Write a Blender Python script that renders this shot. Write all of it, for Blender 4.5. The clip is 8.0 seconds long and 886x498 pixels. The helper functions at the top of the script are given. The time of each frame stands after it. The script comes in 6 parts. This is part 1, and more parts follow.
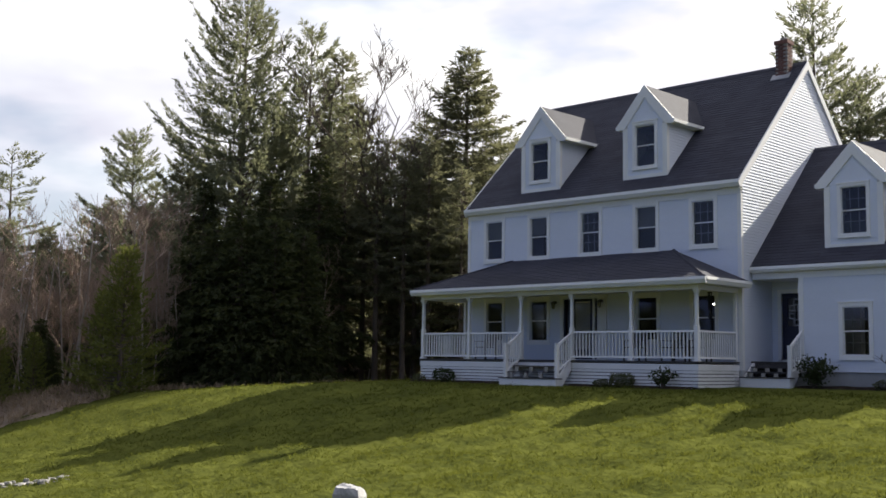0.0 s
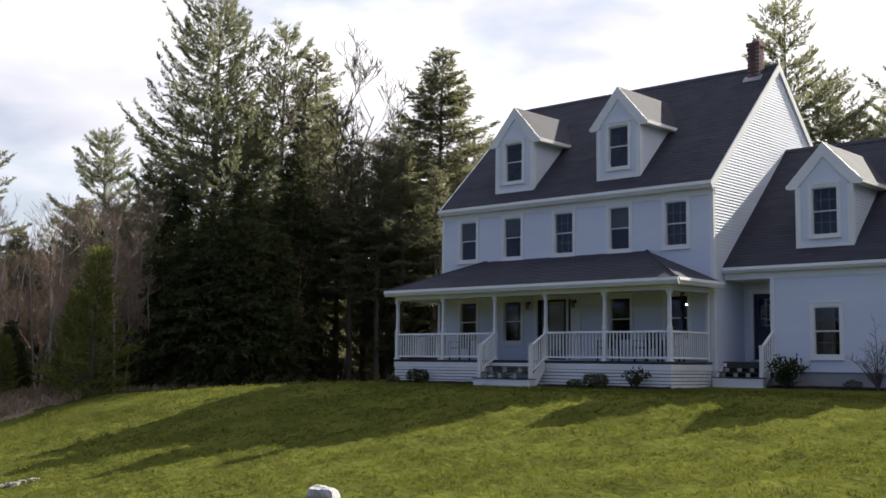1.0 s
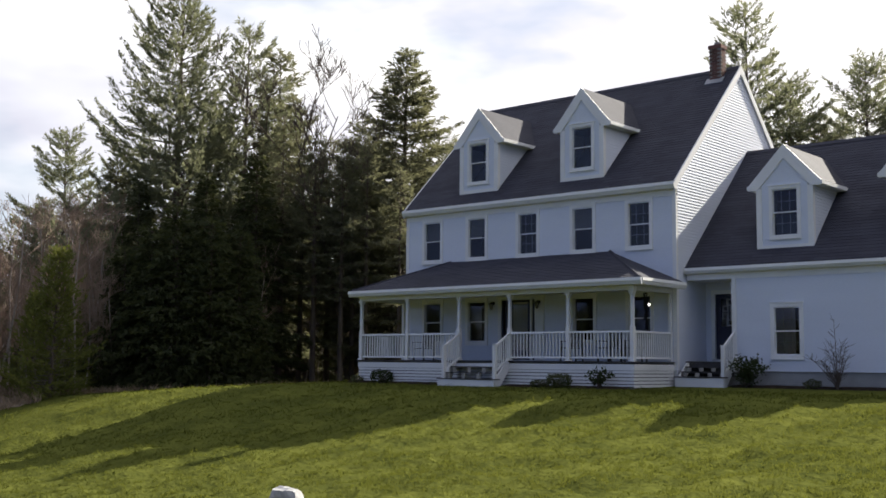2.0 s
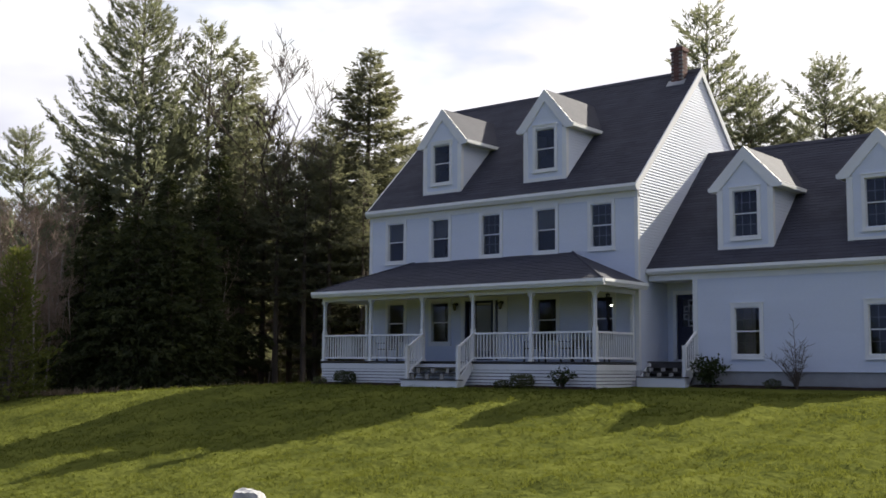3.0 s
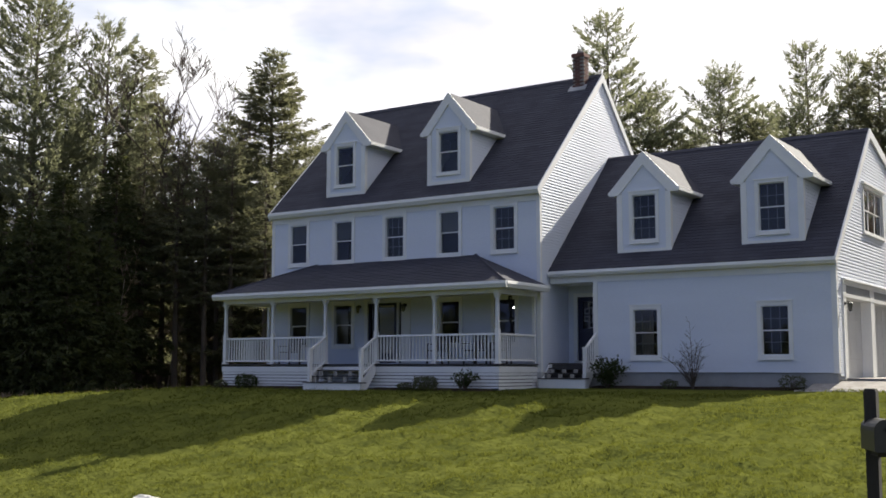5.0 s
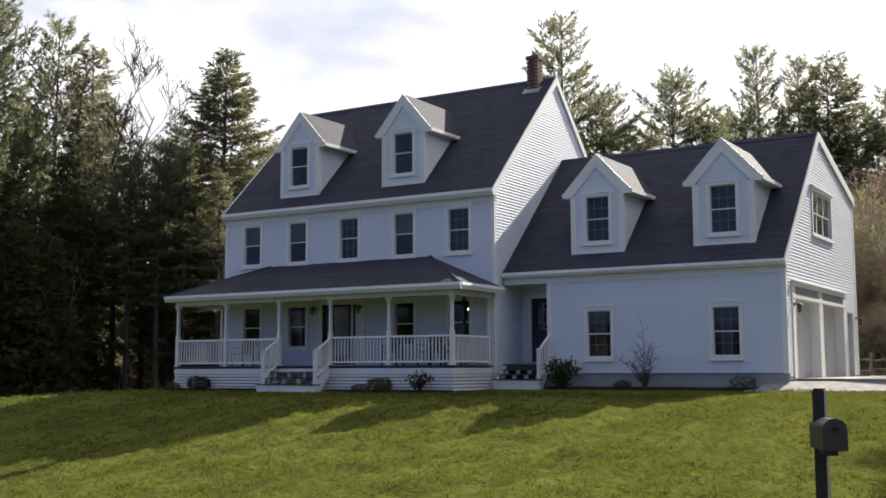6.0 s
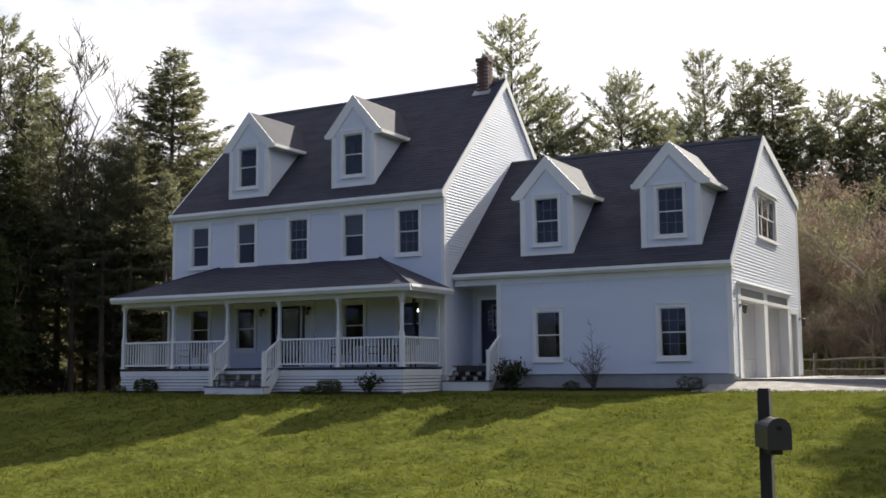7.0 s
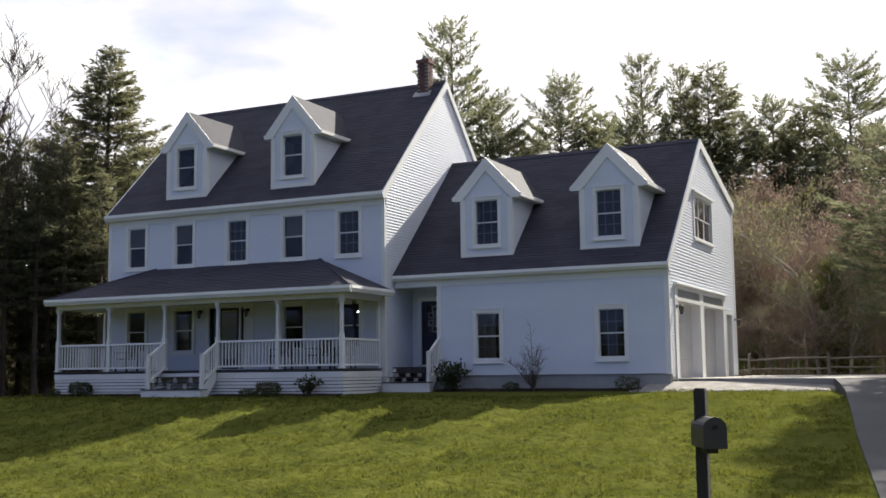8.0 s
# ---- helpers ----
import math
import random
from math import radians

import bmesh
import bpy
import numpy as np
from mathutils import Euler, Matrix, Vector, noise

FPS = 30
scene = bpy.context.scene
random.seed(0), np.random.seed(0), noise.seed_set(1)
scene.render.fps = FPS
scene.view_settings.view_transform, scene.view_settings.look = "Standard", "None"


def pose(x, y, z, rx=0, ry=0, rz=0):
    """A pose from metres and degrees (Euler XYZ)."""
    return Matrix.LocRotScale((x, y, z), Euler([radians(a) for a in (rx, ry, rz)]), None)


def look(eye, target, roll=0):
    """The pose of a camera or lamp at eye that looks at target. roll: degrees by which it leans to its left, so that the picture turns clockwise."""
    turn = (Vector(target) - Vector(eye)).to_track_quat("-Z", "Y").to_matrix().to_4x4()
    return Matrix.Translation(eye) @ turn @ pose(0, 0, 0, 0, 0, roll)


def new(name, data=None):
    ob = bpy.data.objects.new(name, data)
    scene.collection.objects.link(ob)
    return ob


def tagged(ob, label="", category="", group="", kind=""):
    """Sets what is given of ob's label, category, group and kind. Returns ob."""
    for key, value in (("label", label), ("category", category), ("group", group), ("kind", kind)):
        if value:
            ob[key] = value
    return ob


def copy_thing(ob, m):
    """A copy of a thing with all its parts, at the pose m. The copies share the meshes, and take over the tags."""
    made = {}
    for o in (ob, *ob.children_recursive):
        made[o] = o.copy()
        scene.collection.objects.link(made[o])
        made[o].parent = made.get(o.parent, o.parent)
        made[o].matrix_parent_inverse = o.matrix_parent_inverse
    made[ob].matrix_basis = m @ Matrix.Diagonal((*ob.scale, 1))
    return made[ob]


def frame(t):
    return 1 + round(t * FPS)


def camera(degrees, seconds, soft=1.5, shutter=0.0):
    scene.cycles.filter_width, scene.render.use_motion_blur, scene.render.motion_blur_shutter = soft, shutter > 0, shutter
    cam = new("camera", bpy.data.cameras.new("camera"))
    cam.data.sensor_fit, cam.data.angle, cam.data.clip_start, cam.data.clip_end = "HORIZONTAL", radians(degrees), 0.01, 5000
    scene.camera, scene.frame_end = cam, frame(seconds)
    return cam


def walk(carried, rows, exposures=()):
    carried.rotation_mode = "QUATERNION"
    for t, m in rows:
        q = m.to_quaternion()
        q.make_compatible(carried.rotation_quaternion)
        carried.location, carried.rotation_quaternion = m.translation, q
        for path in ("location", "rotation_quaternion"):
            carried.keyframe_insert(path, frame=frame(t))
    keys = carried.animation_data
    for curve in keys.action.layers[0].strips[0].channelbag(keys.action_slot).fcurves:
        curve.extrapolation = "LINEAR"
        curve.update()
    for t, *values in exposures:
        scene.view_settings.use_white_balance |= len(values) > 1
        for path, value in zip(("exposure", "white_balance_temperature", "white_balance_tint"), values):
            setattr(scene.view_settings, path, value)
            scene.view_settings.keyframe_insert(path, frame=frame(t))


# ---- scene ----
EXPO = 1.14
CLOUD_AT = (0.3, 0.1, 0.2)
CLOUD_DARK = (7.7, 7.55, 8.2)
CLOUD_LIGHT = (11.0, 10.8, 10.6)
CLOUD_AWAY = (0.170, 0.232, 0.425)
# The camera stands at one spot beside the road and pans to the right.
EYE = 1.5
cam = camera(43.58, 8.0, soft=1.65)
PAN = [
    (0.0, 95.853, -0.812, 44.092), (0.5, 95.882, -0.740, 43.388), (1.0, 95.904, -0.690, 42.758),
    (1.5, 95.921, -0.630, 41.839), (3.0, 96.001, -0.384, 39.029), (3.5, 96.029, -0.304, 37.938),
    (4.0, 96.069, -0.229, 36.775), (4.5, 96.106, -0.137, 35.355), (6.0, 96.218, 0.177, 31.715),
    (6.5, 96.248, 0.277, 30.455), (7.0, 96.284, 0.388, 29.132), (7.5, 96.309, 0.522, 27.649),
    (8.0, 96.327, 0.668, 26.058),
]
walk(cam, [(t, pose(0, 0, EYE, rx, ry, rz)) for t, rx, ry, rz in PAN], exposures=[(0.0, EXPO), (8.0, EXPO)])

# ---- daylight ----
SUN_WAY = Vector((-0.17, -1.0, -0.695)).normalized()      # the way the sunlight travels
sun_el = math.asin(-SUN_WAY.z)
sun_az = math.atan2(-SUN_WAY.x, -SUN_WAY.y)
sun = new("sun", bpy.data.lights.new("sun", "SUN"))
sun.data.energy, sun.data.angle, sun.data.color = 5.0, radians(0.6), (1.0, 0.93, 0.80)
sun.matrix_world = look((0, 0, 60), Vector((0, 0, 60)) + SUN_WAY)

world = bpy.data.worlds.new("sky")
scene.world = world
world.use_nodes = True


def sky_nodes():
    nt = world.node_tree
    nt.nodes.clear()
    n, l = nt.nodes.new, nt.links.new
    out = n("ShaderNodeOutputWorld")
    bg = n("ShaderNodeBackground")
    bg.inputs[1].default_value = 0.06
    sky = n("ShaderNodeTexSky")
    sky.sky_type, sky.sun_disc = "NISHITA", False
    sky.sun_elevation, sky.sun_rotation = sun_el, sun_az
    sky.air_density, sky.dust_density, sky.ozone_density = 1.0, 1.2, 1.5
    co = n("ShaderNodeTexCoord")
    mp = n("ShaderNodeMapping")
    mp.inputs["Scale"].default_value = (1.6, 1.6, 4.2)
    mp.inputs["Location"].default_value = CLOUD_AT
    no = n("ShaderNodeTexNoise")
    no.inputs["Scale"].default_value, no.inputs["Detail"].default_value, no.inputs["Roughness"].default_value = 2.1, 5.0, 0.5
    rp = n("ShaderNodeValToRGB")
    rp.color_ramp.elements[0].position, rp.color_ramp.elements[1].position = 0.26, 0.46
    tone = n("ShaderNodeTexNoise")
    tone.inputs["Scale"].default_value, tone.inputs["Detail"].default_value = 2.6, 4.0
    trp = n("ShaderNodeValToRGB")
    trp.color_ramp.elements[0].position, trp.color_ramp.elements[1].position = 0.38, 0.62
    trp.color_ramp.elements[0].color = (*CLOUD_DARK, 1)
    trp.color_ramp.elements[1].color = (*CLOUD_LIGHT, 1)
    # clouds scatter light forward, so they are brightest towards the sun
    dot = n("ShaderNodeVectorMath")
    dot.operation = "DOT_PRODUCT"
    dot.inputs[1].default_value = -SUN_WAY
    l(co.outputs["Generated"], dot.inputs[0])
    fwd = n("ShaderNodeMapRange")
    fwd.interpolation_type = "SMOOTHSTEP"
    fwd.inputs["From Min"].default_value, fwd.inputs["From Max"].default_value = -0.35, 0.75
    l(dot.outputs["Value"], fwd.inputs["Value"])
    sct = n("ShaderNodeMixRGB")
    sct.inputs["Color1"].default_value = (*CLOUD_AWAY, 1)
    sct.inputs["Color2"].default_value = (1, 1, 1, 1)
    l(fwd.outputs["Result"], sct.inputs["Fac"])
    lit = n("ShaderNodeMixRGB")
    lit.blend_type = "MULTIPLY"
    lit.inputs["Fac"].default_value = 1.0
    l(trp.outputs["Color"], lit.inputs["Color1"])
    l(sct.outputs["Color"], lit.inputs["Color2"])
    mix = n("ShaderNodeMixRGB")
    l(co.outputs["Generated"], mp.inputs["Vector"])
    l(mp.outputs["Vector"], no.inputs["Vector"])
    l(mp.outputs["Vector"], tone.inputs["Vector"])
    l(no.outputs["Fac"], rp.inputs["Fac"])
    l(tone.outputs["Fac"], trp.inputs["Fac"])
    l(rp.outputs["Color"], mix.inputs["Fac"])
    l(sky.outputs["Color"], mix.inputs["Color1"])
    l(lit.outputs["Color"], mix.inputs["Color2"])
    l(mix.outputs["Color"], bg.inputs["Color"])
    l(bg.outputs["Background"], out.inputs["Surface"])


sky_nodes()


# ---- materials ----
def mat(name, base, other=None, rough=0.7, scale=6.0, grain=60.0, bump=0.15, stretch=(1, 1, 1), spec=0.4, metal=0.0,
        island=0.0, objvar=0.0, lo=0.35, hi=0.65, bump_dist=0.01):
    """A painted, wooden or mineral surface: two tones mixed by a coarse and a fine noise, with fine relief."""
    m = bpy.data.materials.new(name)
    m.use_nodes = True
    nt = m.node_tree
    n, l = nt.nodes.new, nt.links.new
    bs = nt.nodes["Principled BSDF"]
    bs.inputs["Roughness"].default_value = rough
    bs.inputs["Metallic"].default_value = metal
    bs.inputs["Specular IOR Level"].default_value = spec
    other = other or tuple(0.8 * c for c in base)
    co = n("ShaderNodeTexCoord")
    mp = n("ShaderNodeMapping")
    mp.inputs["Scale"].default_value = stretch
    a, b = n("ShaderNodeTexNoise"), n("ShaderNodeTexNoise")
    a.inputs["Scale"].default_value, a.inputs["Detail"].default_value = scale, 6.0
    b.inputs["Scale"].default_value, b.inputs["Detail"].default_value = grain, 3.0
    l(co.outputs["Object"], mp.inputs["Vector"])
    l(mp.outputs["Vector"], a.inputs["Vector"])
    l(mp.outputs["Vector"], b.inputs["Vector"])
    mx = n("ShaderNodeMath")
    mx.operation = "MULTIPLY_ADD"
    mx.inputs[1].default_value = 0.4
    l(b.outputs["Fac"], mx.inputs[0])
    ml = n("ShaderNodeMath")
    ml.operation = "MULTIPLY"
    ml.inputs[1].default_value = 0.6
    l(a.outputs["Fac"], ml.inputs[0])
    l(ml.outputs[0], mx.inputs[2])
    fac = mx.outputs[0]
    if island or objvar:
        src = n("ShaderNodeNewGeometry").outputs["Random Per Island"] if island else n("ShaderNodeObjectInfo").outputs["Random"]
        ad = n("ShaderNodeMath")
        ad.operation = "MULTIPLY_ADD"
        ad.inputs[1].default_value = island or objvar
        l(src, ad.inputs[0])
        l(fac, ad.inputs[2])
        sb = n("ShaderNodeMath")
        sb.operation = "SUBTRACT"
        sb.inputs[1].default_value = 0.5 * (island or objvar)
        l(ad.outputs[0], sb.inputs[0])
        fac = sb.outputs[0]
    rp = n("ShaderNodeValToRGB")
    rp.color_ramp.elements[0].position, rp.color_ramp.elements[1].position = lo, hi
    rp.color_ramp.elements[0].color, rp.color_ramp.elements[1].color = (*other, 1), (*base, 1)
    l(fac, rp.inputs["Fac"])
    l(rp.outputs["Color"], bs.inputs["Base Color"])
    if bump:
        bp = n("ShaderNodeBump")
        bp.inputs["Strength"].default_value, bp.inputs["Distance"].default_value = bump, bump_dist
        l(b.outputs["Fac"], bp.inputs["Height"])
        l(bp.outputs["Normal"], bs.inputs["Normal"])
    return m


def leaf_mat(name, base, other, through_col, rough=0.7, spec=0.12, thru=0.35):
    """Foliage: each clump its own tone, and some light let through."""
    m = mat(name, base, other, rough=rough, scale=0.5, grain=2.0, bump=0, island=0.4, spec=spec)
    nt = m.node_tree
    n, l = nt.nodes.new, nt.links.new
    tr = n("ShaderNodeBsdfTranslucent")
    tr.inputs["Color"].default_value = (*through_col, 1)
    ms = n("ShaderNodeMixShader")
    ms.inputs["Fac"].default_value = thru
    out = nt.nodes["Material Output"]
    l(nt.nodes["Principled BSDF"].outputs[0], ms.inputs[1])
    l(tr.outputs[0], ms.inputs[2])
    l(ms.outputs[0], out.inputs["Surface"])
    return m


def glass_mat(name):
    m = bpy.data.materials.new(name)
    m.use_nodes = True
    nt = m.node_tree
    n, l = nt.nodes.new, nt.links.new
    nt.nodes.remove(nt.nodes["Principled BSDF"])
    tr, gl, ms = n("ShaderNodeBsdfTransparent"), n("ShaderNodeBsdfGlossy"), n("ShaderNodeMixShader")
    tr.inputs["Color"].default_value = (0.72, 0.74, 0.76, 1)
    gl.inputs["Roughness"].default_value = 0.03
    lw, pw, sc = n("ShaderNodeLayerWeight"), n("ShaderNodeMath"), n("ShaderNodeMath")
    pw.operation, sc.operation = "POWER", "MULTIPLY_ADD"
    pw.inputs[1].default_value, sc.inputs[1].default_value, sc.inputs[2].default_value = 5.0, 0.9, 0.045
    lw.inputs["Blend"].default_value = 0.5
    l(lw.outputs["Facing"], pw.inputs[0])
    l(pw.outputs[0], sc.inputs[0])
    l(sc.outputs[0], ms.inputs[0])
    l(tr.outputs[0], ms.inputs[1])
    l(gl.outputs[0], ms.inputs[2])
    l(ms.outputs[0], nt.nodes["Material Output"].inputs["Surface"])
    return m


WHITE = mat("white_trim_paint", (0.80, 0.80, 0.79), (0.70, 0.70, 0.69), rough=0.5, scale=1.2, grain=40, bump=0.05)
SIDING = mat("pale_blue_white_siding", (0.675, 0.71, 0.79), (0.615, 0.65, 0.725), rough=0.55, scale=0.7, grain=25, bump=0.06, stretch=(0.4, 0.4, 2.0))
WALLBACK = mat("sheathing", (0.60, 0.60, 0.60), rough=0.8, scale=1.0, grain=20)
# near-black, so that rooms and the void under the porch read as unlit
UNLIT_BLACK = mat("near_black_for_shade", (0.05, 0.046, 0.043), rough=0.9, scale=1.0, grain=20, bump=0)
SHINGLE = mat("charcoal_asphalt_shingles", (0.049, 0.050, 0.066), (0.033, 0.034, 0.047), rough=0.82, scale=1.2, grain=70, bump=0.35, island=0.2, spec=0.19)
GLASS = glass_mat("window_glass")
FOUND = mat("grey_concrete", (0.36, 0.36, 0.35), (0.24, 0.24, 0.235), rough=0.9, scale=1.5, grain=40, bump=0.3)
NAVY = mat("navy_door_paint", (0.022, 0.026, 0.06), (0.014, 0.017, 0.04), rough=0.35, scale=2, grain=30, bump=0.03)
DARKMETAL = mat("black_metal", (0.02, 0.02, 0.022), rough=0.4, scale=8, grain=60, bump=0.05, metal=0.6)
DECK = mat("weathered_deck_boards", (0.085, 0.08, 0.08), (0.045, 0.042, 0.042), rough=0.8, scale=4, grain=50, bump=0.3, stretch=(0.3, 1, 1))
BRICK = mat("red_brick", (0.18, 0.09, 0.075), (0.10, 0.055, 0.048), rough=0.9, scale=5, grain=60, bump=0.4, objvar=0.3)
MORTAR = mat("mortar", (0.30, 0.28, 0.26), rough=0.95, scale=5, grain=60, bump=0.3)
BLIND = mat("cream_window_blind", (0.42, 0.41, 0.40), rough=0.8, scale=1, grain=30, bump=0.05)


# ---- mesh helpers ----
def box(bm, x0, x1, y0, y1, z0, z1):
    vs = [bm.verts.new((x, y, z)) for x in (x0, x1) for y in (y0, y1) for z in (z0, z1)]
    for q in ((0, 1, 3, 2), (4, 6, 7, 5), (0, 4, 5, 1), (2, 3, 7, 6), (0, 2, 6, 4), (1, 5, 7, 3)):
        bm.faces.new([vs[i] for i in q])


def prism(bm, ring, way):
    """A flat ring of points pushed along way into a closed solid."""
    way = Vector(way)
    a = [bm.verts.new(p) for p in ring]
    b = [bm.verts.new(Vector(p) + way) for p in ring]
    n = len(ring)
    bm.faces.new(a)
    bm.faces.new(b[::-1])
    for i in range(n):
        bm.faces.new([a[i], b[i], b[(i + 1) % n], a[(i + 1) % n]])


def tube(bm, pts, radii, sides=6, cap=True):
    """A round bar through the points, with a radius at each."""
    rings = []
    for i, p in enumerate(pts):
        p = Vector(p)
        d = (Vector(pts[min(i + 1, len(pts) - 1)]) - Vector(pts[max(i - 1, 0)])).normalized()
        u = d.cross(Vector((0, 0, 1)) if abs(d.z) < 0.9 else Vector((1, 0, 0))).normalized()
        w = d.cross(u)
        r = radii[i]
        rings.append([bm.verts.new(p + (u * math.cos(k * math.tau / sides) + w * math.sin(k * math.tau / sides)) * r) for k in range(sides)])
    for a, b in zip(rings, rings[1:]):
        for k in range(sides):
            bm.faces.new([a[k], a[(k + 1) % sides], b[(k + 1) % sides], b[k]])
    if cap:
        bm.faces.new(rings[0][::-1])
        bm.faces.new(rings[-1])


def mesh_of(bm, name, material, smooth=False):
    bmesh.ops.recalc_face_normals(bm, faces=bm.faces[:])
    me = bpy.data.meshes.new(name)
    bm.to_mesh(me)
    bm.free()
    if smooth:
        for p in me.polygons:
            p.use_smooth = True
    me.materials.append(material)
    return me


def part(name, bm, material, parent, label="", smooth=False):
    ob = new(name, mesh_of(bm, name, material, smooth))
    if parent:
        ob.parent = parent
    if label:
        ob["label"] = label
    return ob


def part_at(name, me, parent, m=None):
    ob = new(name, me)
    ob.parent = parent
    if m is not None:
        ob.matrix_basis = m
    return ob


def thing(name, at=(0, 0, 0)):
    ob = new(name)
    ob.location = at
    ob.empty_display_size = 0.2
    return ob


def holes_grid(u0, u1, v0, v1, holes):
    """The rectangles that are left of a wall when its openings are cut out."""
    us = sorted({u0, u1, *[h for o in holes for h in o[:2] if u0 < h < u1]})
    vs = sorted({v0, v1, *[h for o in holes for h in o[2:] if v0 < h < v1]})
    for a, b in zip(us, us[1:]):
        for c, d in zip(vs, vs[1:]):
            m, k = (a + b) / 2, (c + d) / 2
            if not any(o[0] < m < o[1] and o[2] < k < o[3] for o in holes):
                yield a, b, c, d


COURSE = 0.096


def siding(bm, put, z0, z1, extent, holes, proud=0.018):
    """Clapboard courses. put(u, out, z) gives the point; extent(z) the ends of the wall at that height."""
    z = z0
    while z < z1 - 0.01:
        t = min(z + COURSE, z1)
        a, b = extent(z), extent(t)
        cuts = sorted([(max(o[0], a[0]), min(o[1], a[1])) for o in holes if o[2] < (z + t) / 2 < o[3] and o[0] < a[1] and o[1] > a[0]])
        runs, u = [], a[0]
        for c, d in cuts:
            if c > u:
                runs.append((u, c))
            u = max(u, d)
        if u < a[1]:
            runs.append((u, a[1]))
        for c, d in runs:
            ct = b[0] if c == a[0] else c
            dt = b[1] if d == a[1] else d
            if dt <= ct:
                ct = dt = (ct + dt) / 2
            p = [put(c, 0.0, z), put(d, 0.0, z), put(d, proud, z), put(c, proud, z), put(ct, 0.004, t), put(dt, 0.004, t)]
            v = [bm.verts.new(q) for q in p]
            bm.faces.new([v[0], v[1], v[2], v[3]])
            if dt - ct > 0.002:
                bm.faces.new([v[3], v[2], v[5], v[4]])
            else:
                bm.faces.new([v[3], v[2], v[5]])
        z = t


# ---- ground ----
def smooth_steps(x, rows):
    for (a, p), (b, q) in zip(rows, rows[1:]):
        if x <= b:
            k = max(0.0, (x - a) / (b - a))
            return p + (q - p) * k
    return rows[-1][1]


LAWN_RISE = [(-60, -0.6), (-4, -0.25), (4, -0.38), (8, -0.28), (12, -0.12), (15, 0.06), (18.4, 0.24), (21.4, 0.50), (23.6, 0.70), (25.7, 0.81), (28, 0.86), (31, 0.94), (36, 1.02), (48, 1.04), (80, 1.0), (120, 4.6), (300, 12.0)]


def ground_z(x, y):
    z = sum(smooth_steps(y + d, LAWN_RISE) for d in (-1.5, -0.5, 0.5, 1.5)) / 4
    # the lawn falls away towards the road on the left, and gently behind its crest
    e = 0.0050 * min(24.0, max(0.0, -6.0 - x)) * max(0.0, 24.0 - y) ** 1.2
    e += 0.010 * min(12.0, max(0.0, -24.0 - x)) * max(0.0, 21.0 - y)
    z -= 2.6 * (1 - math.exp(-e / 2.6))
    side = max(0.0, -28.5 - x)
    z -= min(1.3, 0.05 * side) + min(1.0, 0.03 * max(0.0, y - 27.0) * min(1.0, side / 3))
    return z


def lumps(x, y, size, seed):
    """A smooth uneven field, about -1 to 1, with humps of the given size."""
    rs = np.random.RandomState(seed)
    out = 0.0 * x
    for i in range(14):
        a, f = rs.uniform(0, 6.283), 6.283 / (size * rs.uniform(0.6, 1.8))
        out = out + np.sin(f * (x * math.cos(a) + y * math.sin(a)) + rs.uniform(0, 6.283))
    return out / 3.7


def turf_z(x, y):
    """The small unevenness of the turf, fading out towards the house and the drive."""
    k = np.clip((27.0 - y) / 3, 0, 1) * np.clip((y - 8.0) / 2, 0, 1) * np.clip((-1.0 - x) / 3, 0, 1) * np.clip((x + 38.0) / 4, 0, 1)
    return k * (0.044 * lumps(x, y, 0.58, 4) + 0.02 * lumps(x, y, 2.4, 5))


GRASS = mat("spring_lawn_soil", (0.099, 0.107, 0.024), (0.047, 0.055, 0.014), rough=1.0, scale=0.6, grain=7.5, bump=0.9, bump_dist=0.06, spec=0.0)


def lawn_sheet():
    xs = [-2500, -900, -400, -200, -120, -80] + [-60 + 0.8 * i for i in range(30)] + [-36 + 0.2 * i for i in range(180)] + [0.8 * i for i in range(16)] + [18, 25, 40, 80, 200, 900, 2500]
    ys = [-2500, -600, -120, -40, -15] + [-8 + 0.8 * i for i in range(20)] + [8 + 0.2 * i for i in range(100)] + [28 + 0.8 * i for i in range(31)] + [58, 66, 80, 120, 200, 500, 1200, 2500]
    bm = bmesh.new()
    turf = turf_z(*np.meshgrid(np.array(xs, float), np.array(ys, float), indexing="ij"))
    grid = [[bm.verts.new((x, y, ground_z(x, y) + turf[i, j] if abs(x) < 300 and abs(y) < 300 else 0.0)) for j, y in enumerate(ys)] for i, x in enumerate(xs)]
    for i in range(len(xs) - 1):
        for j in range(len(ys) - 1):
            bm.faces.new([grid[i][j], grid[i + 1][j], grid[i + 1][j + 1], grid[i][j + 1]])
    ob = new("ground", mesh_of(bm, "ground", GRASS, smooth=True))
    return tagged(ob, "mown green spring lawn rising gently to the house", "lawn", kind="structure")


lawn_sheet()

# ---- the house: sizes in metres ----
XL, XR, FY, BY = -27.77, -16.64, 29.97, 38.96           # main block
RY, RZ = 34.465, 11.70                                  # its ridge
EV = 7.16                                               # upper edge of its eaves
GX, GF, GB = -7.916, 30.60, 39.74                       # garage wing
GRY, GRZ, GEV, GBE = 34.94, 8.80, 4.53, 7.33            # its ridge, front and rear eaves
BASE = 1.39                                             # top of the foundation
WALL = 0.16
OH = 0.12

house = tagged(thing("house", ((XL + GX) / 2, 35, 0.9)), "white clapboard colonial house with dormers and attached garage wing", "house")
HI = Matrix.Translation(-house.location)


